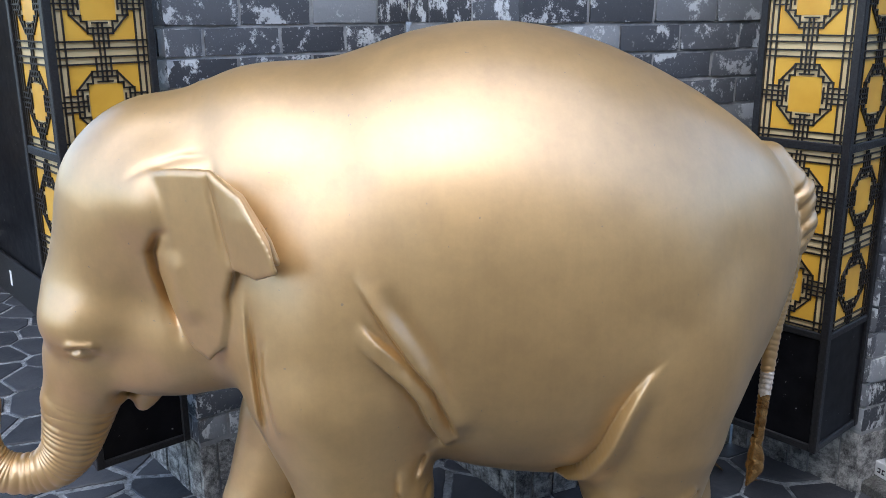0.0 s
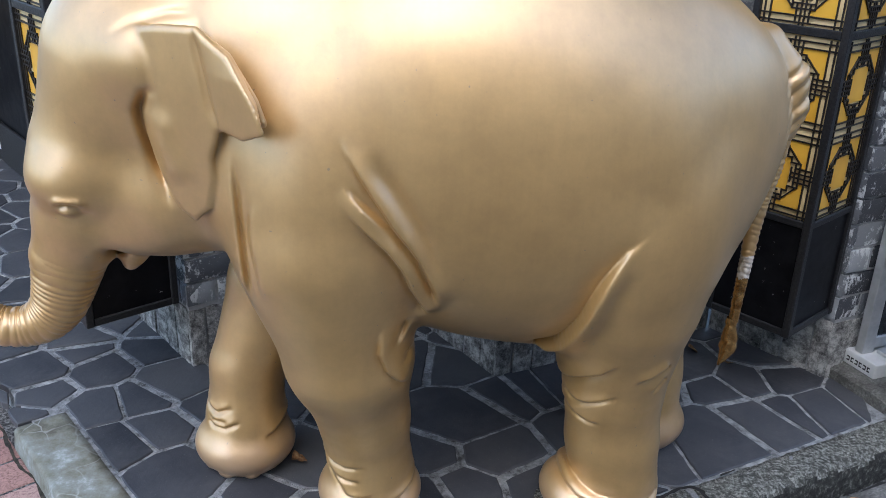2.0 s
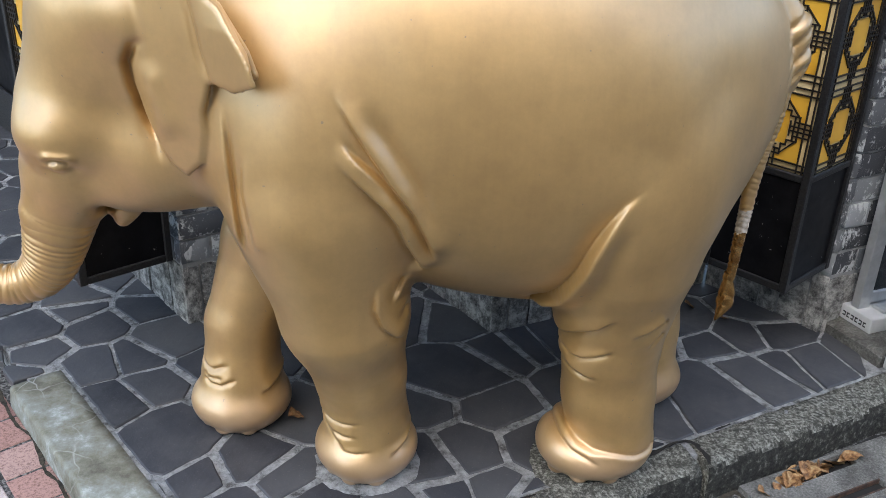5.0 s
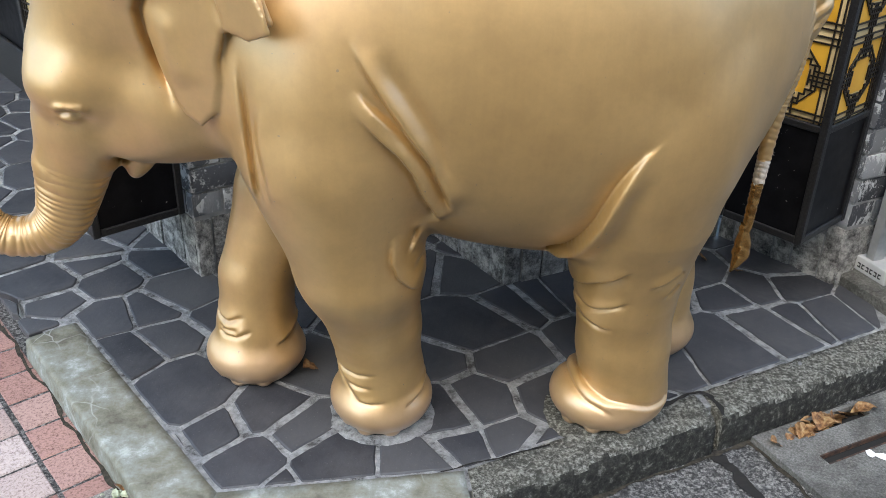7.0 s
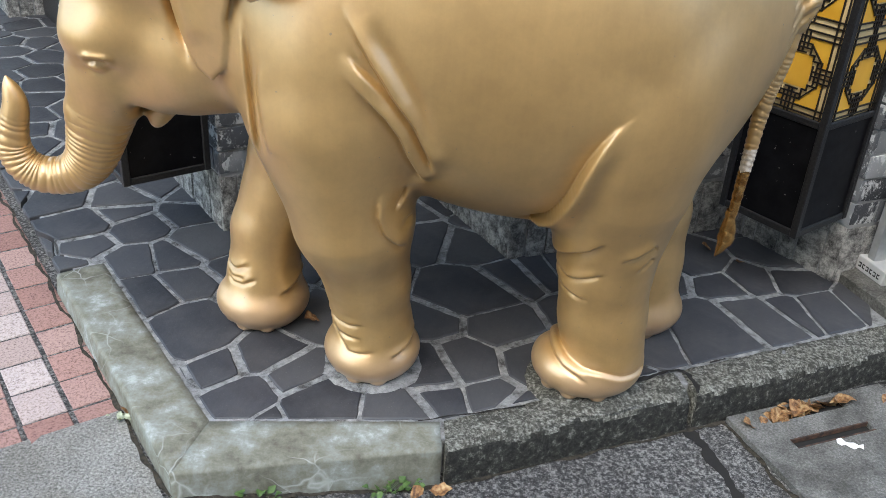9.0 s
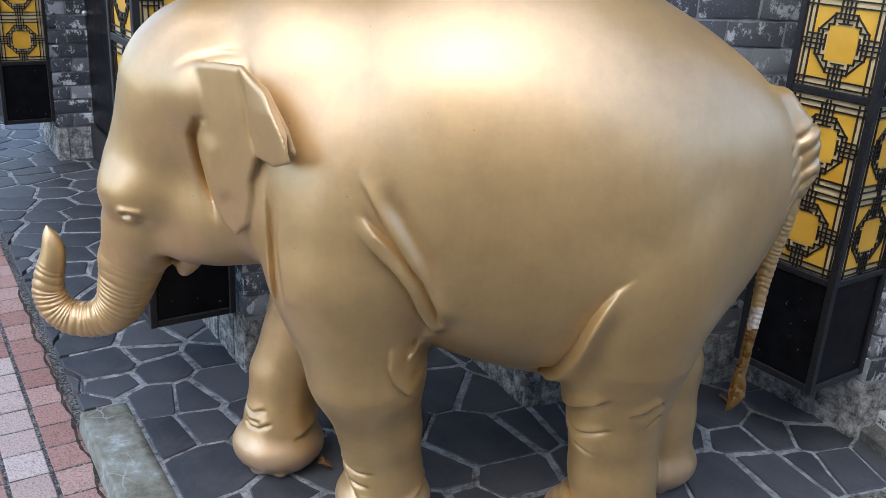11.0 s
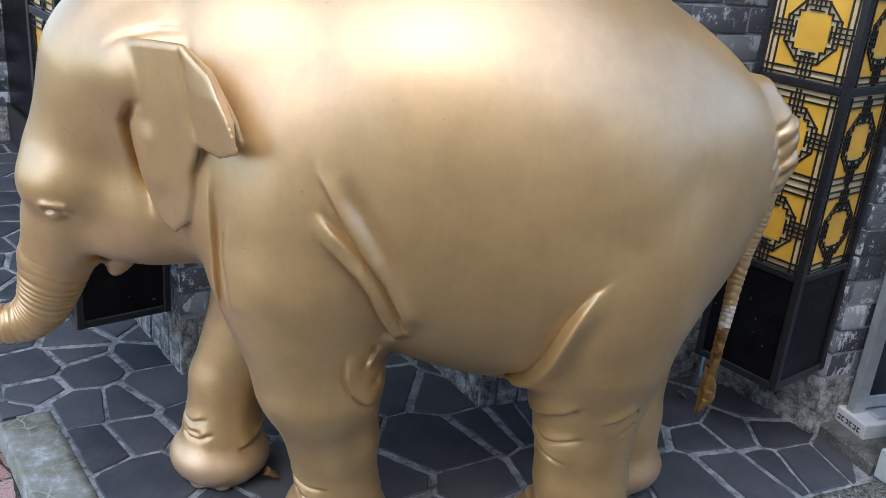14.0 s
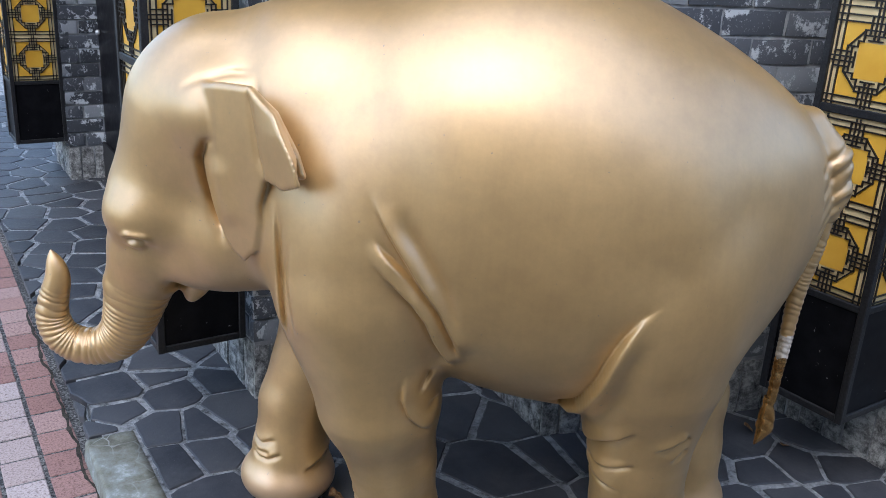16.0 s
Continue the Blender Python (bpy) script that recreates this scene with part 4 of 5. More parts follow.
    # flank fold in front of the thigh
    lap([(0.375, 0.830), (0.347, 0.813), (0.322, 0.790), (0.301, 0.753), (0.285, 0.715), (0.272, 0.672), (0.261, 0.621), (0.247, 0.574), (0.232, 0.522), (0.20, 0.48)], 0.013, 0.034, 0.012, 0.036, 0.007, ends=(0.45, 0.05))
    up([(0.345, 0.755), (0.322, 0.680), (0.312, 0.600), (0.290, 0.520), (0.275, 0.490)], 0.006, 0.022)
    # broad hollow between belly and thigh
    up([(0.575, 1.040), (0.500, 0.975), (0.430, 0.915), (0.373, 0.862), (0.320, 0.825)], 0.006, 0.060)
    # overhang above the hind knee, knee and ankle creases
    lap([(0.262, 0.395), (0.280, 0.420), (0.300, 0.444), (0.329, 0.467), (0.362, 0.500)], 0.013, 0.034, 0.008, 0.02, 0.007, ends=(0.1, 0.35))
    lap([(0.283, 0.372), (0.296, 0.362), (0.315, 0.368), (0.342, 0.385), (0.375, 0.407)], 0.007, 0.020, 0.003, 0.014, 0.006, ends=(0.1, 0.3))
    lap([(0.283, 0.340), (0.294, 0.323), (0.323, 0.316), (0.352, 0.321)], 0.005, 0.018, 0.003, 0.014, 0.006, ends=(0.1, 0.35))
    lap([(0.400, 0.445), (0.443, 0.465), (0.478, 0.490)], 0.009, 0.022, 0.007, 0.02, 0.006, ends=(0.4, 0.1))
    lap([(0.447, 0.408), (0.478, 0.448)], 0.004, 0.014, 0.003, 0.012, 0.006, ends=(0.4, 0.1))
    lap([(0.535, 0.085), (0.499, 0.088), (0.466, 0.092), (0.418, 0.106), (0.365, 0.112), (0.334, 0.124), (0.315, 0.138), (0.300, 0.165)], 0.0035, 0.014, 0.003, 0.018, 0.005, ends=(0.05, 0.1))
    lap([(0.280, 0.150), (0.300, 0.120), (0.319, 0.107), (0.349, 0.097), (0.385, 0.080)], 0.004, 0.014, 0.005, 0.02, 0.005, ends=(0.1, 0.3))
    # ankles of the fore legs
    lap([(-0.275, 0.205), (-0.243, 0.193), (-0.213, 0.193), (-0.168, 0.202)], 0.004, 0.020, 0.002, 0.012, 0.006, ends=(0.1, 0.35))
    lap([(-0.265, 0.170), (-0.240, 0.161), (-0.214, 0.155), (-0.178, 0.158)], 0.004, 0.016, 0.002, 0.012, 0.006, ends=(0.1, 0.35))
    lap([(-0.255, 0.165), (-0.231, 0.136), (-0.214, 0.112), (-0.188, 0.112), (-0.140, 0.122)], 0.005, 0.018, 0.005, 0.02, 0.004, ends=(0.1, 0.3))
    lap([(-0.115, 0.098), (-0.092, 0.102), (-0.064, 0.112), (-0.045, 0.135)], 0.006, 0.018, 0.006, 0.02, 0.005, ends=(0.4, 0.1))
    lap([(-0.575, 0.205), (-0.556, 0.189), (-0.536, 0.189), (-0.490, 0.214)], 0.004, 0.020, 0.002, 0.012, 0.006, -0.05, 0.11, (0.15, 0.35))
    lap([(-0.560, 0.172), (-0.550, 0.165), (-0.508, 0.173)], 0.003, 0.016, 0.002, 0.012, 0.005, -0.05, 0.11, (0.15, 0.35))
    lap([(-0.565, 0.160), (-0.549, 0.150), (-0.516, 0.153), (-0.470, 0.179)], 0.004, 0.016, 0.003, 0.014, 0.006, -0.05, 0.11, (0.15, 0.35))
    lap([(-0.425, 0.122), (-0.400, 0.128), (-0.376, 0.140), (-0.360, 0.160)], 0.006, 0.018, 0.005, 0.018, 0.005, -0.05, 0.12, (0.4, 0.1))
    # back edge of the jaw against the neck, and the small folds of the throat
    lap([(-0.395, 0.640), (-0.404, 0.700), (-0.409, 0.774), (-0.413, 0.870), (-0.418, 0.960)], 0.005, 0.026, 0.005, 0.018, 0.006, ends=(0.2, 0.35))
    lap([(-0.375, 0.880), (-0.389, 0.840), (-0.392, 0.790), (-0.380, 0.720), (-0.372, 0.660)], 0.004, 0.022, 0.002, 0.014, 0.003, ends=(0.3, 0.15))
    lap([(-0.455, 0.565), (-0.415, 0.550), (-0.370, 0.555)], 0.006, 0.020, 0.003, 0.015, 0.006, -0.15, 0.15, (0.15, 0.3))
    lap([(-0.455, 0.605), (-0.420, 0.592), (-0.375, 0.600)], 0.005, 0.018, 0.003, 0.015, 0.005, -0.15, 0.15, (0.15, 0.3))
    up([(-0.60, 0.95), (-0.585, 0.86), (-0.55, 0.79)], 0.006, 0.012)
    # swelling of the head under the ear root
    for sgn in (-1, 1):
        F.ellipsoid((-0.565, sgn * 0.135, 1.10), (0.105, 0.100, 0.095), 0.05)
    # ears: a curved sheet, and the flap that folds outwards at its back edge
    s, (a, bb, z) = F.window((-0.72, -0.45, 0.74), (-0.28, -0.08, 1.24))
    sheet = ear_sheet(a, z) - 0.014 * np.sin((z - 0.8) * 8) + 0.09 * np.clip((-0.545 - a) / 0.12, 0, 1) ** 1.5
    d2 = polygon_distance(a[:, 0, :], z[0, :, :], EAR)[:, None, :]
    F.join(s, (np.maximum(d2, np.abs(bb - sheet) / 1.15 - 0.012 + 0.5 * np.maximum(d2 + 0.010, 0))).astype(np.float32), 0.009)
    d3 = polygon_distance(a[:, 0, :], z[0, :, :], FLAP)[:, None, :]
    away = np.clip((a + 0.455 + 0.10 * (z - 1.06)) / 0.10, 0, 1)
    out = 0.018 + 0.044 * away * np.clip((1.20 - z) / 0.10, 0.15, 1)
    hollow = sheet - out + 0.014 + 0.03 * np.clip((z - 1.03) / 0.03, 0, 1)
    wedge = np.maximum(bb - np.minimum(hollow, sheet), sheet - out - bb) / 1.2
    F.join(s, np.maximum(d3, wedge + 0.4 * np.maximum(d3 + 0.008, 0)).astype(np.float32), 0.005)
    F.emboss([(-0.545, 1.062), (-0.580, 1.045), (-0.600, 1.005), (-0.598, 0.960), (-0.585, 0.905), (-0.57, 0.86), (-0.55, 0.81)], 0.024, 0.0085, -0.45, -0.10)
    F.emboss([(-0.476, 1.195), (-0.458, 1.110), (-0.449, 1.050), (-0.433, 0.985)], 0.005, 0.006, -0.45, -0.15)
    F.emboss([(-0.56, 1.03), (-0.55, 0.95), (-0.52, 0.86)], -0.008, 0.030, -0.45, -0.10)
    F.emboss([(-0.650, 1.140), (-0.600, 1.168), (-0.53, 1.186), (-0.46, 1.190)], 0.004, 0.006, -0.45, -0.10)
    s, (a, bb, z) = F.window((-0.72, 0.08, 0.74), (-0.28, 0.45, 1.24))
    sheet = -ear_sheet(a, z)
    F.join(s, (np.maximum(d2[:, :, :s[2].stop - s[2].start], np.abs(bb - sheet) / 1.15 - 0.012)).astype(np.float32), 0.012)
    # tail root
    F.limb([(0.70, 0, 1.12, 0.045), (0.757, 0.0, 1.045, 0.053), (0.774, 0.0, 0.98, 0.046), (0.774, 0.0, 0.93, 0.034)], 0.02)
    for zz in (1.080, 1.035, 0.990, 0.950):
        F.emboss([(0.720, zz - 0.040), (0.760, zz - 0.015), (0.805, zz + 0.020)], 0.006, 0.008, -0.12, 0.12, False)
    # flat soles
    s, (a, bb, z) = F.window((-0.96, -0.47, -0.02), (0.84, 0.47, 0.05))
    F.f[s] = np.maximum(F.f[s], (0.001 - z) * np.ones_like(F.f[s]))
    verts, quads = F.surface()
    verts = relax(verts, quads, 6)
    parts = [(verts, quads)]
    parts.append(tube([(-0.800, 0, 0.70, 0.090), (-0.828, 0, 0.625, 0.0835), (-0.848, 0, 0.555, 0.070), (-0.866, 0, 0.505, 0.062), (-0.898, 0, 0.468, 0.055), (-0.945, 0, 0.4475, 0.047),
                       (-1.000, 0, 0.449, 0.0455), (-1.040, 0, 0.475, 0.043), (-1.056, 0, 0.522, 0.040), (-1.047, 0, 0.572, 0.036), (-1.030, 0, 0.625, 0.031),
                       (-1.033, 0, 0.660, 0.024), (-1.041, 0, 0.690, 0.012), (-1.042, 0, 0.700, 0.002)], 0.10, 0.86, 0.0044, 0.0150))
    parts.append(tube([(0.769, 0, 0.99, 0.028), (0.771, 0, 0.92, 0.0290), (0.766, 0, 0.84, 0.0260), (0.753, 0, 0.76, 0.0220), (0.748, 0, 0.68, 0.0180), (0.746, 0, 0.60, 0.0155),
                       (0.742, 0, 0.52, 0.0135), (0.740, 0, 0.44, 0.012)], 0.14, 0.99, 0.003, 0.0145, 24))
    parts.append(tube([(0.735, 0, 0.45, 0.012), (0.736, 0, 0.42, 0.015), (0.738, 0, 0.385, 0.021), (0.736, 0, 0.36, 0.021), (0.728, 0, 0.335, 0.013), (0.720, 0, 0.315, 0.002)], 0, 1, 0.004, 0.034, 24))
    me = bpy.data.meshes.new("elephant_statue")
    off, vv, qq = 0, [], []
    for v, q in parts:
        vv.append(v)
        qq.append(q + off)
        off += len(v)
    vv, qq = np.concatenate(vv), np.concatenate(qq)
    me.vertices.add(len(vv))
    me.vertices.foreach_set("co", vv.astype(np.float32).ravel())
    me.loops.add(len(qq) * 4)
    me.loops.foreach_set("vertex_index", qq.astype(np.int32).ravel())
    me.polygons.add(len(qq))
    me.polygons.foreach_set("loop_start", np.arange(0, len(qq) * 4, 4, dtype=np.int32))
    me.polygons.foreach_set("use_smooth", np.ones(len(qq), bool))
    me.update(calc_edges=True)
    me.validate()
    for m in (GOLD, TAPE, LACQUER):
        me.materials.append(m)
    mid = vv[qq].mean(1)
    tail = (mid[:, 0] > 0.69) & (np.abs(mid[:, 1]) < 0.04) & (mid[:, 2] < 0.62)
    slot = np.where(tail & (mid[:, 2] > 0.565 + 0.008 * np.sin(mid[:, 1] * 200)), 1, np.where(tail, 2, 0))
    slot[:len(quads)] = 0
    me.polygons.foreach_set("material_index", slot.astype(np.int32))
    ob = new("elephant_statue", me)
    ob.matrix_world = pose(0, 1.893, 0, 0, 0, 5.5)
    tagged(ob, "life-size golden elephant calf statue walking on the slate terrace", "statue")
    return ob


build_elephant()


# ---- edges and dirt of the ground ----
def ribbon(name, pts, width, z, mat, label, seed=0, thick=0.004):
    """A ragged strip of soil, or a black one painted for a gap's shade, along a line on the ground."""
    rng = random.Random(seed)
    bm = bmesh.new()
    left, right = [], []
    for (a, c) in zip(pts, pts[1:]):
        a, c = Vector((*a, 0)), Vector((*c, 0))
        d = c - a
        n = max(2, int(d.length / 0.012))
        d.normalize()
        nrm = Vector((-d.y, d.x, 0))
        for i in range(n):
            p = a.lerp(c, i / n)
            w = width * (0.35 + 1.3 * abs(noise.noise(Vector((p.x * 19, p.y * 19, seed * 3.1))))) + rng.uniform(0, width * 0.35)
            k = width * 1.0 * noise.noise(Vector((p.x * 13, p.y * 13, seed + 7.7)))
            gz = ground_z(p.x, p.y) if z is None else z
            for side, s in ((left, 1), (right, -1)):
                q = p + nrm * (s * w / 2 + k)
                side.append(bm.verts.new((q.x, q.y, gz + thick * rng.uniform(0.5, 1.0))))
    for i in range(len(left) - 1):
        bm.faces.new((right[i], right[i + 1], left[i + 1], left[i]))
    ob = new(name, mesh_of(bm, name, mat))
    return tagged(ob, label, "soil", kind="stuff")


bm = bmesh.new()
prism(bm, [(-3.2, -0.5), (-0.55, 1.0), (-0.53, 1.275), (-0.735, 1.535), (-0.726, 1.572), (-1.022, 1.324), (-3.13, -0.445)], -0.2, -0.066)
tagged(new("road_patch", mesh_of(bm, "road_patch", ASPHALT_PALE)), "paler coarse asphalt patch beside the footpath", "road", kind="structure")

side0, side1 = KC - W * 0.012, KC - W * 0.012 + V * 2.2
ribbon("gutter_soil_shade", [(KC.x, KC.y - 0.006), (side0.x + V.x * 0.05, side0.y + V.y * 0.05), (side1.x, side1.y)], 0.013, -0.068, SOIL, "black soil and litter along the strip's foot", 1, 0.006)
ribbon("gutter_soil_shade", [(-0.517, 1.280), (-0.2, 1.373), (0.07, 1.455)], 0.016, None, SOIL, "black soil along the foot of the strip", 2, 0.006)
ribbon("gutter_soil_shade", [(0.08, 1.448), (0.69, 1.757), (0.80, 1.815)], 0.014, None, SOIL, "black soil along the foot of the kerb", 3, 0.006)
# strips in DARK lie on the road and paint the shade of gaps
ribbon("gutter_soil_shade", [(0.695, 1.775), (0.70, 1.735), (0.755, 1.60), (0.85, 1.38), (0.95, 1.15)], 0.034, None, DARK, "black strip painting the shade in the gap beside the gutter", 4, 0.004)
ribbon("gutter_soil_shade", [(0.795, 1.815), (0.86, 1.68), (0.955, 1.485)], 0.018, None, SOIL, "dark gap round the drain cover", 5, 0.004)
ribbon("gutter_soil_shade", [(0.80, 1.815), (1.05, 1.935), (1.39, 2.115)], 0.016, None, DARK, "black strip painting the shade between kerb and drain cover", 6, 0.006)
ribbon("joint_crack", [(0.00, 1.553), (0.10, 1.590), (0.20, 1.632), (0.27, 1.662)], 0.007, 0.0015, DARK, "black crack along the kerb joint", 7, 0.003)
ribbon("joint_crack", [(0.53, 1.808), (0.60, 1.838), (0.665, 1.872), (0.69, 1.860), (0.705, 1.815), (0.70, 1.770)], 0.015, -0.004, DARK, "black crack between the kerb stones", 8, 0.009)
ribbon("joint_crack", [(0.76, 1.928), (0.82, 1.958)], 0.007, 0.002, DARK, "short black crack along the kerb joint", 9, 0.003)
ribbon("joint_crack", [(1.36, 2.10), (1.385, 2.17), (1.39, 2.22)], 0.008, 0.0, DARK, "black crack between the kerb stones", 10, 0.004)


def cement_pad(cx, cy, r, seed, mat):
    """Rough cement round the sole of a foot."""
    bm = bmesh.new()
    inner, outer = [], []
    for i in range(40):
        t = 2 * math.pi * i / 40
        k = r + 0.012 * noise.noise(Vector((math.cos(t) * 3, math.sin(t) * 3, seed)))
        inner.append(bm.verts.new((cx + 0.09 * math.cos(t), cy + 0.09 * math.sin(t), 0.007)))
        outer.append(bm.verts.new((cx + k * math.cos(t) * 1.08, cy + k * math.sin(t), 0.0015)))
    for i in range(40):
        j = (i + 1) % 40
        bm.faces.new((inner[i], outer[i], outer[j], inner[j]))
    ob = new("cement_pad", mesh_of(bm, "cement_pad", mat))
    return tagged(ob, "rough cement bedding round the statue's foot", "cement", "cement pads", kind="structure")


cement_pad(-0.148, 1.760, 0.122, 1, MORTAR)
cement_pad(0.405, 1.782, 0.140, 2, KERB)


# ---- drain cover ----
def drain_cover():
    e, m = Vector((0.9, 0.436, 0)), Vector((0.436, -0.9, 0))
    xs, ys = [0, 0.105, 0.362, 0.52], [0, 0.012, 0.058, 0.128, 0.160, 0.385]
    holes = {(1, 1), (1, 3)}
    bm = bmesh.new()
    vs = {}

    def v(i, j, z):
        if (i, j, z) not in vs:
            vs[i, j, z] = bm.verts.new((xs[i], -ys[j], z))
        return vs[i, j, z]
    for i in range(3):
        for j in range(5):
            if (i, j) in holes:
                for a, c in (((i, j), (i + 1, j)), ((i + 1, j), (i + 1, j + 1)), ((i + 1, j + 1), (i, j + 1)), ((i, j + 1), (i, j))):
                    bm.faces.new((v(*a, 0), v(*c, 0), v(*c, -0.02), v(*a, -0.02)))
            else:
                bm.faces.new((v(i, j, 0), v(i, j + 1, 0), v(i + 1, j + 1, 0), v(i + 1, j, 0)))
    for i in range(3):
        bm.faces.new((v(i, 5, 0), v(i, 5, -0.02), v(i + 1, 5, -0.02), v(i + 1, 5, 0)))
        bm.faces.new((v(i + 1, 0, 0), v(i + 1, 0, -0.02), v(i, 0, -0.02), v(i, 0, 0)))
    for j in range(5):
        bm.faces.new((v(0, j, 0), v(0, j, -0.02), v(0, j + 1, -0.02), v(0, j + 1, 0)))
        bm.faces.new((v(3, j + 1, 0), v(3, j + 1, -0.02), v(3, j, -0.02), v(3, j, 0)))
    bmesh.ops.recalc_face_normals(bm, faces=bm.faces)
    cover = empty("drain_cover", pose(0.805, 1.815, -0.088, 0, 0, math.degrees(math.atan2(e.y, e.x))))
    part("slab", bm, CONCRETE, cover)
    # near-black sheet paints the shade of a deeper hole below the slots
    bm = bmesh.new()
    add_box(bm, (0.10, -0.17, -0.0155), (0.37, -0.005, -0.0145))
    part("slot_shade", bm, DARK, cover, "black sheet painting the shade deep in the lifting slots")
    part("edge_iron", bevelled_box((0.0, -0.394, -0.016), (0.52, -0.386, 0.001), 0.001, 1), RUST, cover, "rusty iron edge strip")
    bm = bmesh.new()
    for lo, hi in (((0.105, -0.162, -0.012), (0.362, -0.158, 0.0015)), ((0.105, -0.131, -0.012), (0.362, -0.127, 0.0015))):
        add_box(bm, lo, hi)
    part("slot_lining", bm, RUST, cover, "rusty lining of the lifting slot")
    return tagged(cover, "worn concrete drain cover with two lifting slots by the kerb", "drain cover")


drain_cover()


def leaf(x, y, z, size, seed, rz, tilt=(10, 10), mat=None, name="dead_leaf", label="curled brown dead leaf lying on the ground", parent=None):
    rng = random.Random(seed)
    bm = bmesh.new()
    rows, prev = 9, None
    for i in range(rows):
        f = i / (rows - 1)
        w = size * 0.36 * math.sin(math.pi * f ** 0.8) * rng.uniform(0.8, 1.15) + 0.0006
        curl = size * 0.22 * math.sin(f * 3.0 + seed)
        ring = []
        for k in (-1, -0.45, 0, 0.45, 1):
            ring.append(bm.verts.new((size * (f - 0.5), w * k, curl + abs(k) * w * rng.uniform(0.25, 0.6))))
        if prev:
            for k in range(4):
                bm.faces.new((prev[k], ring[k], ring[k + 1], prev[k + 1]))
        prev = ring
    ob = new(name, mesh_of(bm, name, mat or LEAF, True))
    if parent:
        ob.parent = parent
    ob.matrix_local = pose(x, y, z + size * 0.12, tilt[0], tilt[1], rz)
    return ob if parent else tagged(ob, label, "leaf", "fallen leaves")


leaf(-0.345, 1.925, 0.004, 0.055, 1, 40)
rng = random.Random(12)
for i in range(16):
    f = rng.random()
    leaf(0.905 + 0.235 * f + rng.uniform(-0.008, 0.01), 1.832 + 0.117 * f + rng.uniform(-0.012, 0.008), -0.100, rng.uniform(0.05, 0.095), 20 + i, 26 + rng.uniform(-40, 40),
         (rng.uniform(-30, 30), rng.uniform(-10, 15)), label="brown dead leaf caught in the drain slot")
for x, y, sz, r in ((1.275, 1.965, 0.05, 70), (0.86, 1.79, 0.05, 20), (0.075, 1.425, 0.05, 10), (0.02, 1.405, 0.04, 60), (-0.50, 1.262, 0.035, 30), (-0.72, 1.53, 0.05, 120), (0.90, 1.815, 0.03, 80), (1.33, 2.075, 0.045, 150)):
    leaf(x, y, ground_z(x, y) + 0.012, sz, int(x * 100) + 60, r)
leaf(0.86, 2.60, 0.006, 0.05, 71, 15)
leaf(0.955, 2.53, 0.006, 0.04, 72, 100)


def weed(x, y, z, size, n, seed, pale=False):
    rng = random.Random(seed)
    plant = empty("weed", pose(x, y, z))
    bm = bmesh.new()
    spots = []
    for i in range(n):
        t, r = rng.uniform(0, 6.28), size * rng.random() ** 0.6
        tip = Vector((r * math.cos(t), r * math.sin(t) * 0.6, rng.uniform(0.008, 0.03)))
        spots.append((tip, t))
        q = Vector((tip.x * 0.2, tip.y * 0.2, 0))
        d = (tip - q).normalized().cross(Vector((0, 0, 1))) * 0.0009
        vs = [bm.verts.new(q + d), bm.verts.new(q - d), bm.verts.new(tip - d), bm.verts.new(tip + d)]
        bm.faces.new(vs)
    part("stem", bm, GREEN, plant)
    for i, (tip, t) in enumerate(spots):
        leaf(tip.x, tip.y, tip.z - 0.002, rng.uniform(0.012, 0.024), seed * 50 + i, math.degrees(t), (rng.uniform(-25, 25), rng.uniform(-30, 10)), PALE_LEAF if pale else GREEN, "leaf", parent=plant)
    return tagged(plant, "small green weed growing in the gutter joint", "weed", "weeds")


PALE_LEAF = material("pale_leaf", 0.7, 0, (0.42, 0.46, 0.33))[0]
weed(-0.05, 1.408, -0.100, 0.055, 16, 1)
weed(0.00, 1.425, -0.100, 0.03, 9, 2)
weed(-0.33, 1.322, -0.092, 0.055, 14, 3)
weed(-0.735, 1.512, -0.070, 0.035, 9, 4, True)
weed(1.375, 2.095, -0.100, 0.045, 14, 5)
weed(1.40, 2.08, -0.100, 0.03, 6, 6, True)

bm = bmesh.new()
prev = None
for i in range(7):
    w = 0.010 + 0.006 * math.sin(i * 2.1)
    row = [bm.verts.new((0.011 * i, w, 0.003 * math.sin(i * 1.3))), bm.verts.new((0.011 * i, -w, 0.002 * math.cos(i)))]
    if prev:
        bm.faces.new((prev[0], prev[1], row[1], row[0]))
    prev = row
ob = new("paper_scrap", mesh_of(bm, "paper_scrap", PAPER))
ob.matrix_world = pose(1.075, 1.755, -0.083, 0, 0, -12)
tagged(ob, "crumpled white paper scrap on the drain cover", "litter")


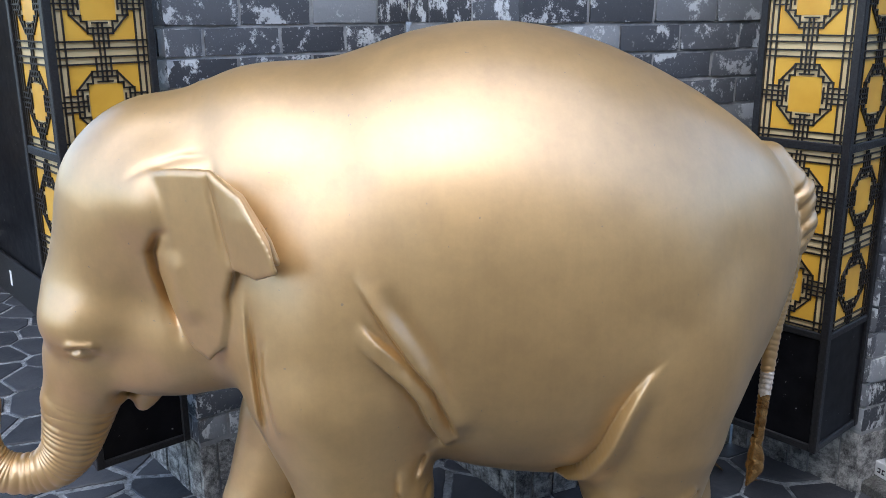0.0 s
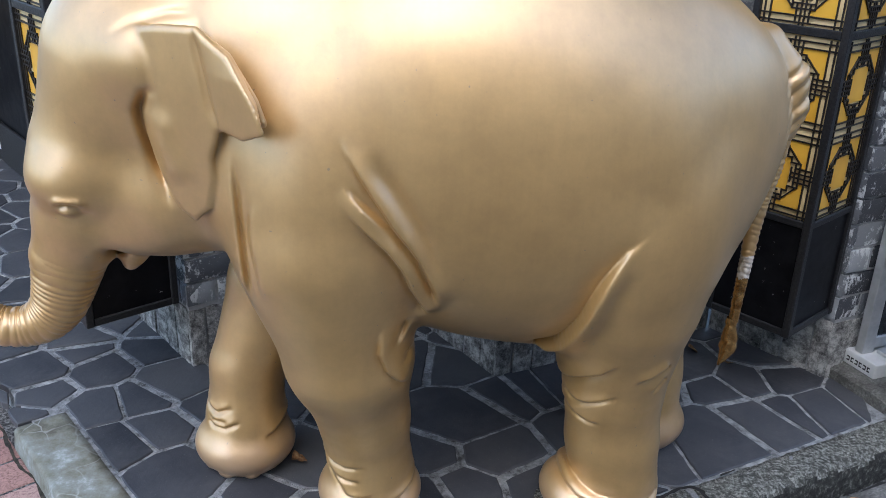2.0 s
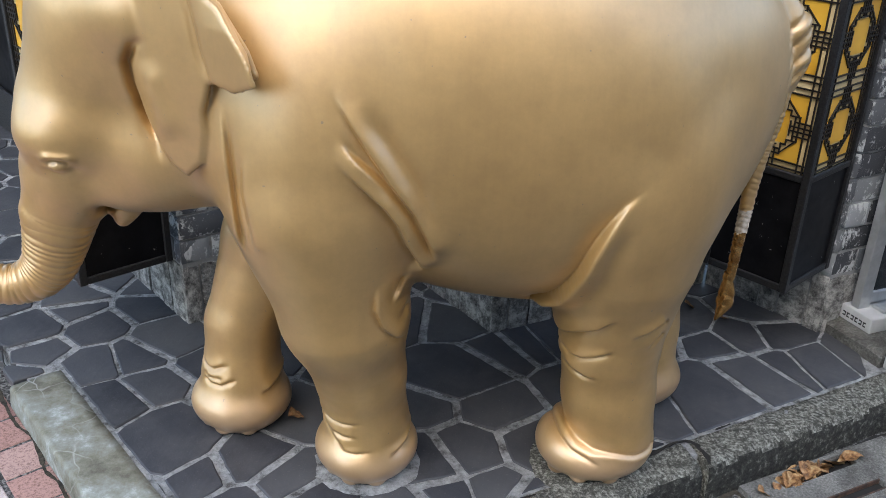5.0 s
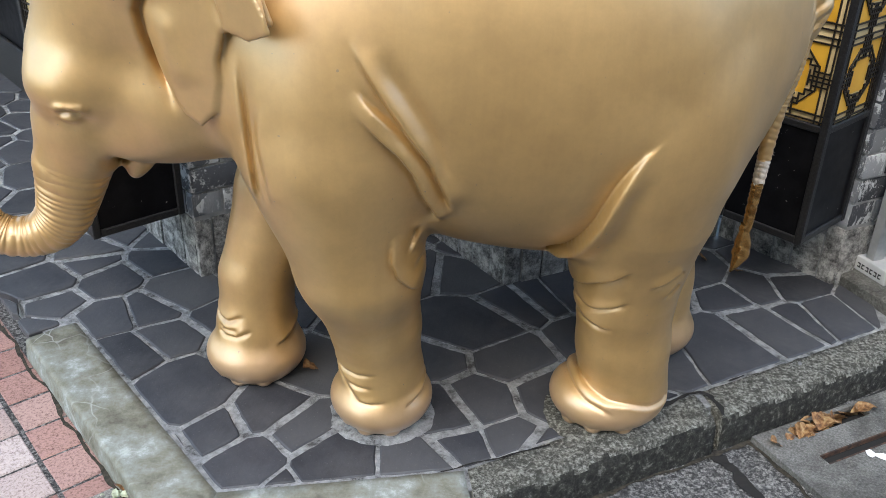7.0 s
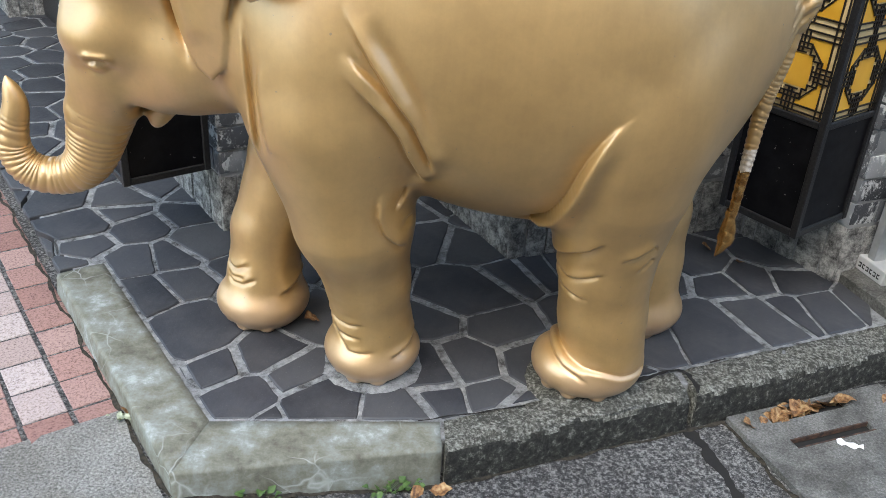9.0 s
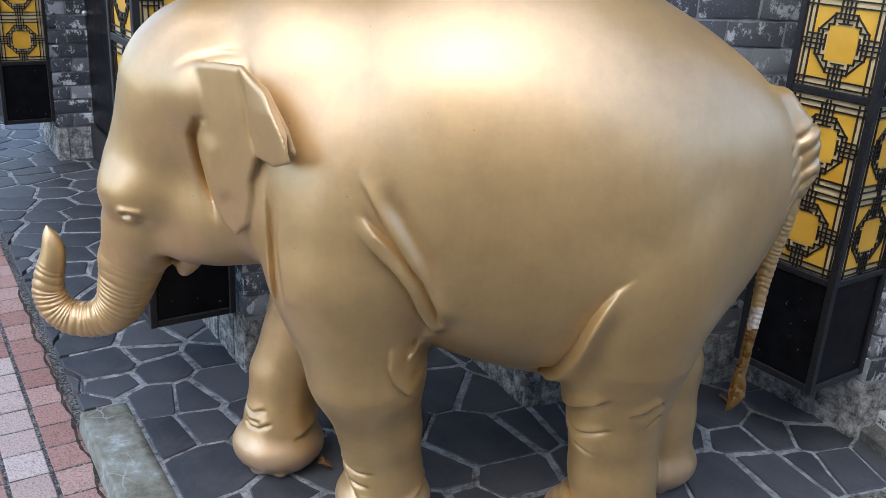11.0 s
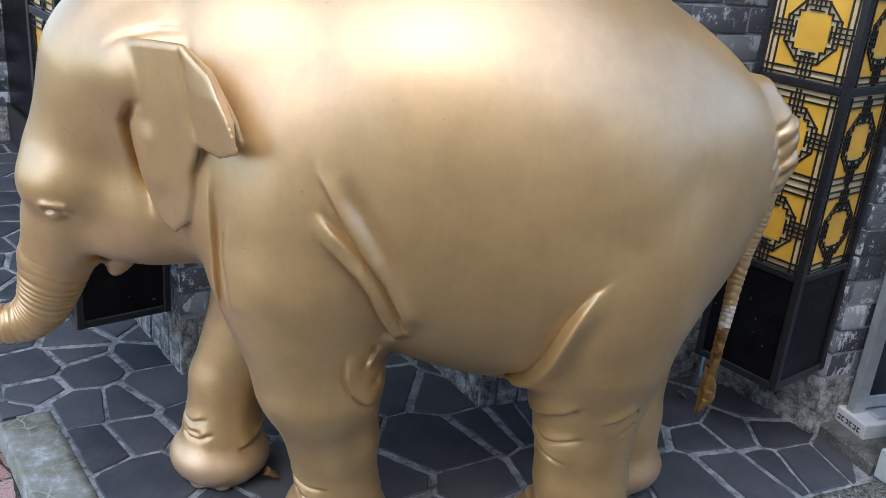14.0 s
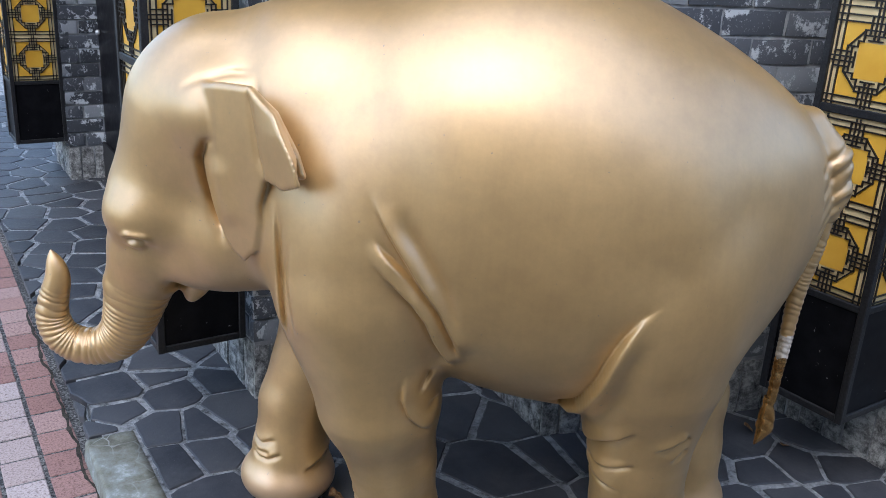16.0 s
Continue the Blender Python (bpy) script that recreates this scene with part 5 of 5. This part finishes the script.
# ---- framed stands by the shop pier ----
def stand(label, z, mat_base, base_h, writing):
    """A grey metal frame with dark glazing on a low block base. x runs across its front, y to the back."""
    st = empty("display_stand")
    base = part("base", bevelled_box((0, 0, z), (0.36, 0.125, z + base_h), 0.006, 2), mat_base, st, "pale painted block base")
    if writing:
        bm = bmesh.new()
        for k in range(6):
            y0 = 0.112 - 0.0165 * k
            add_box(bm, (-0.0012, y0 - 0.010, z + 0.014), (0.001, y0, z + 0.018))
            add_box(bm, (-0.0012, y0 - 0.010, z + 0.026), (0.001, y0, z + 0.030))
            add_box(bm, (-0.0012, y0 - (0.003 if k % 2 else 0.011), z + 0.014), (0.001, y0 - (0.0 if k % 2 else 0.008), z + 0.030))
        part("marker_lettering", bm, INK, base, "black hand-lettered marks")
    top = 1.75
    part("post", bevelled_box((0.012, 0.070, z + base_h), (0.058, 0.100, top), 0.003, 2), ALU, st, "grey aluminium post")
    part("post", bevelled_box((0.30, 0.070, z + base_h), (0.345, 0.100, top), 0.003, 2), ALU, st, "grey aluminium post")
    part("rail", bevelled_box((0.058, 0.074, z + base_h + 0.012), (0.30, 0.096, z + base_h + 0.052), 0.002, 1), ALU, st)
    part("rail", bevelled_box((0.058, 0.074, z + base_h + 0.36), (0.30, 0.096, z + base_h + 0.40), 0.002, 1), ALU, st)
    part("foot_plate", bevelled_box((0.066, 0.020, z + base_h), (0.15, 0.066, z + base_h + 0.012), 0.002, 1), ALU, st)
    bm = bmesh.new()
    add_box(bm, (0.056, 0.082, z + base_h + 0.05), (0.302, 0.088, z + base_h + 0.365))
    part("pane", bm, DARKGLASS, st, "dark glass pane")
    bm = bmesh.new()
    add_box(bm, (0.056, 0.080, z + base_h + 0.395), (0.302, 0.090, top - 0.02))
    part("board", bm, GREYBOARD, st, "grey smooth board")
    return tagged(st, label, "stand", "framed stands")


GREYBOARD, nt, b = material("grey_board", 0.35)
nt.links.new(ramp(nt, noise_tex(nt, 5, 5), [(0.3, (0.16, 0.19, 0.20)), (0.7, (0.26, 0.29, 0.30))]), b.inputs["Base Color"])
GREYBLOCK, nt, b = material("grey_block", 0.7)
nt.links.new(ramp(nt, noise_tex(nt, 12, 6), [(0.3, (0.36, 0.38, 0.38)), (0.7, (0.48, 0.50, 0.50))]), b.inputs["Base Color"])
bm = bmesh.new()
prism(bm, [(1.346, 2.264), (1.75, 2.47), (1.66, 2.70), (1.255, 2.478)], -0.05, 0.04, 0.012)
bmesh.ops.subdivide_edges(bm, edges=bm.edges[:], cuts=3, use_grid_fill=True)
for v in bm.verts:
    v.co += Vector((0.004, 0.004, 0.003)) * noise.noise(v.co * 30)
ob = new("step_stone", mesh_of(bm, "step_stone", CONCRETE))
tagged(ob, "weathered stone step under the framed stand", "step", kind="structure")
s1 = stand("grey metal framed stand on a white lettered base", 0.04, WHITE, 0.05, True)
s1.matrix_world = pose(1.359, 2.387, 0, 0, 0, 22.0)
s2 = stand("grey metal framed stand on a grey block base", 0.0, GREYBLOCK, 0.095, False)
s2.matrix_world = pose(1.408, 2.146, 0.003, 0, 0, 27.0)


# ---- slabs, bricks and pavers ----
build_terrace()
brick_wall("wall_1", P1, Q1, "weathered grey brick wall with white bloom behind the statue", seed=1)
brick_wall("wall_2", Q1, P2, "grey brick side of the middle pier", seed=2, thick=0.2)
brick_wall("wall_3", P2, Q2, "weathered grey brick wall of the middle pier front", seed=3)
brick_wall("wall_4", Q2, P3, "grey brick side of the shop pier", seed=4, thick=0.1)
brick_wall("wall_5", P3, P3 + Vector((0.891, 0.454, 0)) * 0.16, "grey brick front of the shop pier", seed=5, thick=0.1)
brick_wall("wall_6", P1 + V * 0.50, P1, "grey brick side of the corner pier", seed=6, thick=0.14)
FP = Vector((-2.70, 4.62, 0))
brick_wall("wall_7", FP, FP + W * 0.24, "grey brick front of the far pier", seed=7, thick=0.2)
brick_wall("wall_8", FP + V * 0.5, FP, "grey brick side of the far pier", seed=8, thick=0.2)


def build_pavers():
    meshes = []
    for s in range(3):
        rng = random.Random(s)
        bm = bmesh.new()
        a, c = 0.125 / 2, 0.107 / 2
        prism(bm, [(-c + rng.uniform(0, .002), -a), (c, -a + rng.uniform(0, .002)), (c - rng.uniform(0, .002), a), (-c, a - rng.uniform(0, .002))], -0.05, 0.0, 0.004)
        meshes.append(mesh_of(bm, "paver", PAVER))
    pale = [me.copy() for me in meshes]
    for me in pale:
        me.materials.clear()
        me.materials.append(PAVER_PALE)
    bm = bmesh.new()
    g0 = Vector((-0.871, 1.532, 0))
    c = [g0 + W * 0.13 - V * 0.15, g0 + W * 0.13 + V * 6, g0 - W * 3 + V * 6, g0 - W * 3 - V * 0.15]
    prism(bm, [(p.x, p.y) for p in c], -0.2, -0.0745)
    bed = new("footpath", mesh_of(bm, "footpath", SAND))
    tagged(bed, "footpath of square pink and pale clay pavers", "footpath", kind="structure")
    rng = random.Random(9)
    for i in range(-14, 1):
        for j in range(-1, 28):
            if i < -5 and j > 16:
                continue
            p = g0 + W * (0.118 * i + 0.06) + V * (0.131 * j + 0.0655)
            ob = new("paver", rng.choice(pale if (i % 2 and rng.random() < 0.85) else meshes))
            ob.parent = bed
            ob.matrix_world = pose(p.x, p.y, -0.0675 + rng.uniform(-0.001, 0.0015), rng.uniform(-0.4, 0.4), rng.uniform(-0.4, 0.4), 40.0 + rng.uniform(-0.5, 0.5))


build_pavers()

# plain unseen walls, added to close the street and shape the sky light
bm = bmesh.new()
add_box(bm, (-7, -9.5, -0.2), (30, -9.0, 9.0))
tagged(new("backdrop_street", mesh_of(bm, "backdrop_street", PLASTER_DARK)), "plain unseen backdrop added across the road to block low sky", "backdrop", kind="structure")
# unseen wall, added to keep bright horizon sky off the statue's right side
bm = bmesh.new()
add_box(bm, (9.0, -9.0, -0.2), (9.4, 12.0, 2.7))
tagged(new("backdrop_side", mesh_of(bm, "backdrop_side", PLASTER_DARK)), "plain unseen backdrop added to darken the statue's right side", "backdrop", kind="structure")
# canopy out of view, added to block sky light from above
bm = bmesh.new()
add_box(bm, (-4.0, 2.15, 4.6), (4.0, 6.0, 4.72))
tagged(new("canopy", mesh_of(bm, "canopy", WHITE)), "unseen canopy added to hold sky light off the statue", "canopy", kind="structure")
bm = bmesh.new()
add_box(bm, (0.0, 0.30, -0.05), (2.6, 0.5, 4.6))
ob = tagged(new("wall_shop", mesh_of(bm, "wall_shop", PLASTER_DARK)), "plain dark recess of the shop front", "wall", kind="structure")
ob.matrix_world = pose(P3.x + 0.14, P3.y + 0.07, 0, 0, 0, 27.0)
q = FP + W * 0.19 + V * 0.02
door = empty("door_1", pose(q.x, q.y, 0, 0, 0, -50.0))
part("door_leaf", bevelled_box((0.0, 0.02, 0.0), (0.95, 0.07, 4.5), 0.004, 1), BLACK, door)
part("door_leaf", bevelled_box((0.96, 0.02, 0.0), (2.5, 0.07, 4.5), 0.004, 1), BLACK, door)
part("kick_plate", bevelled_box((0.02, 0.0, 0.0), (2.4, 0.018, 0.22), 0.004, 1), FRAME, door, "dark iron kick plate")
bm = bmesh.new()
bmesh.ops.create_uvsphere(bm, u_segments=16, v_segments=10, radius=0.016)
part("knob", bm, ALU, door, "small steel knob", True).location = (0.07, 0.008, 0.86)
bm = bmesh.new()
add_box(bm, (0.42, -0.003, 0.07), (0.45, -0.001, 0.15))
part("sticker", bm, PAPER, door, "small white sticker")
tagged(door, "black painted shop door between the brick piers", "door", kind="structure")
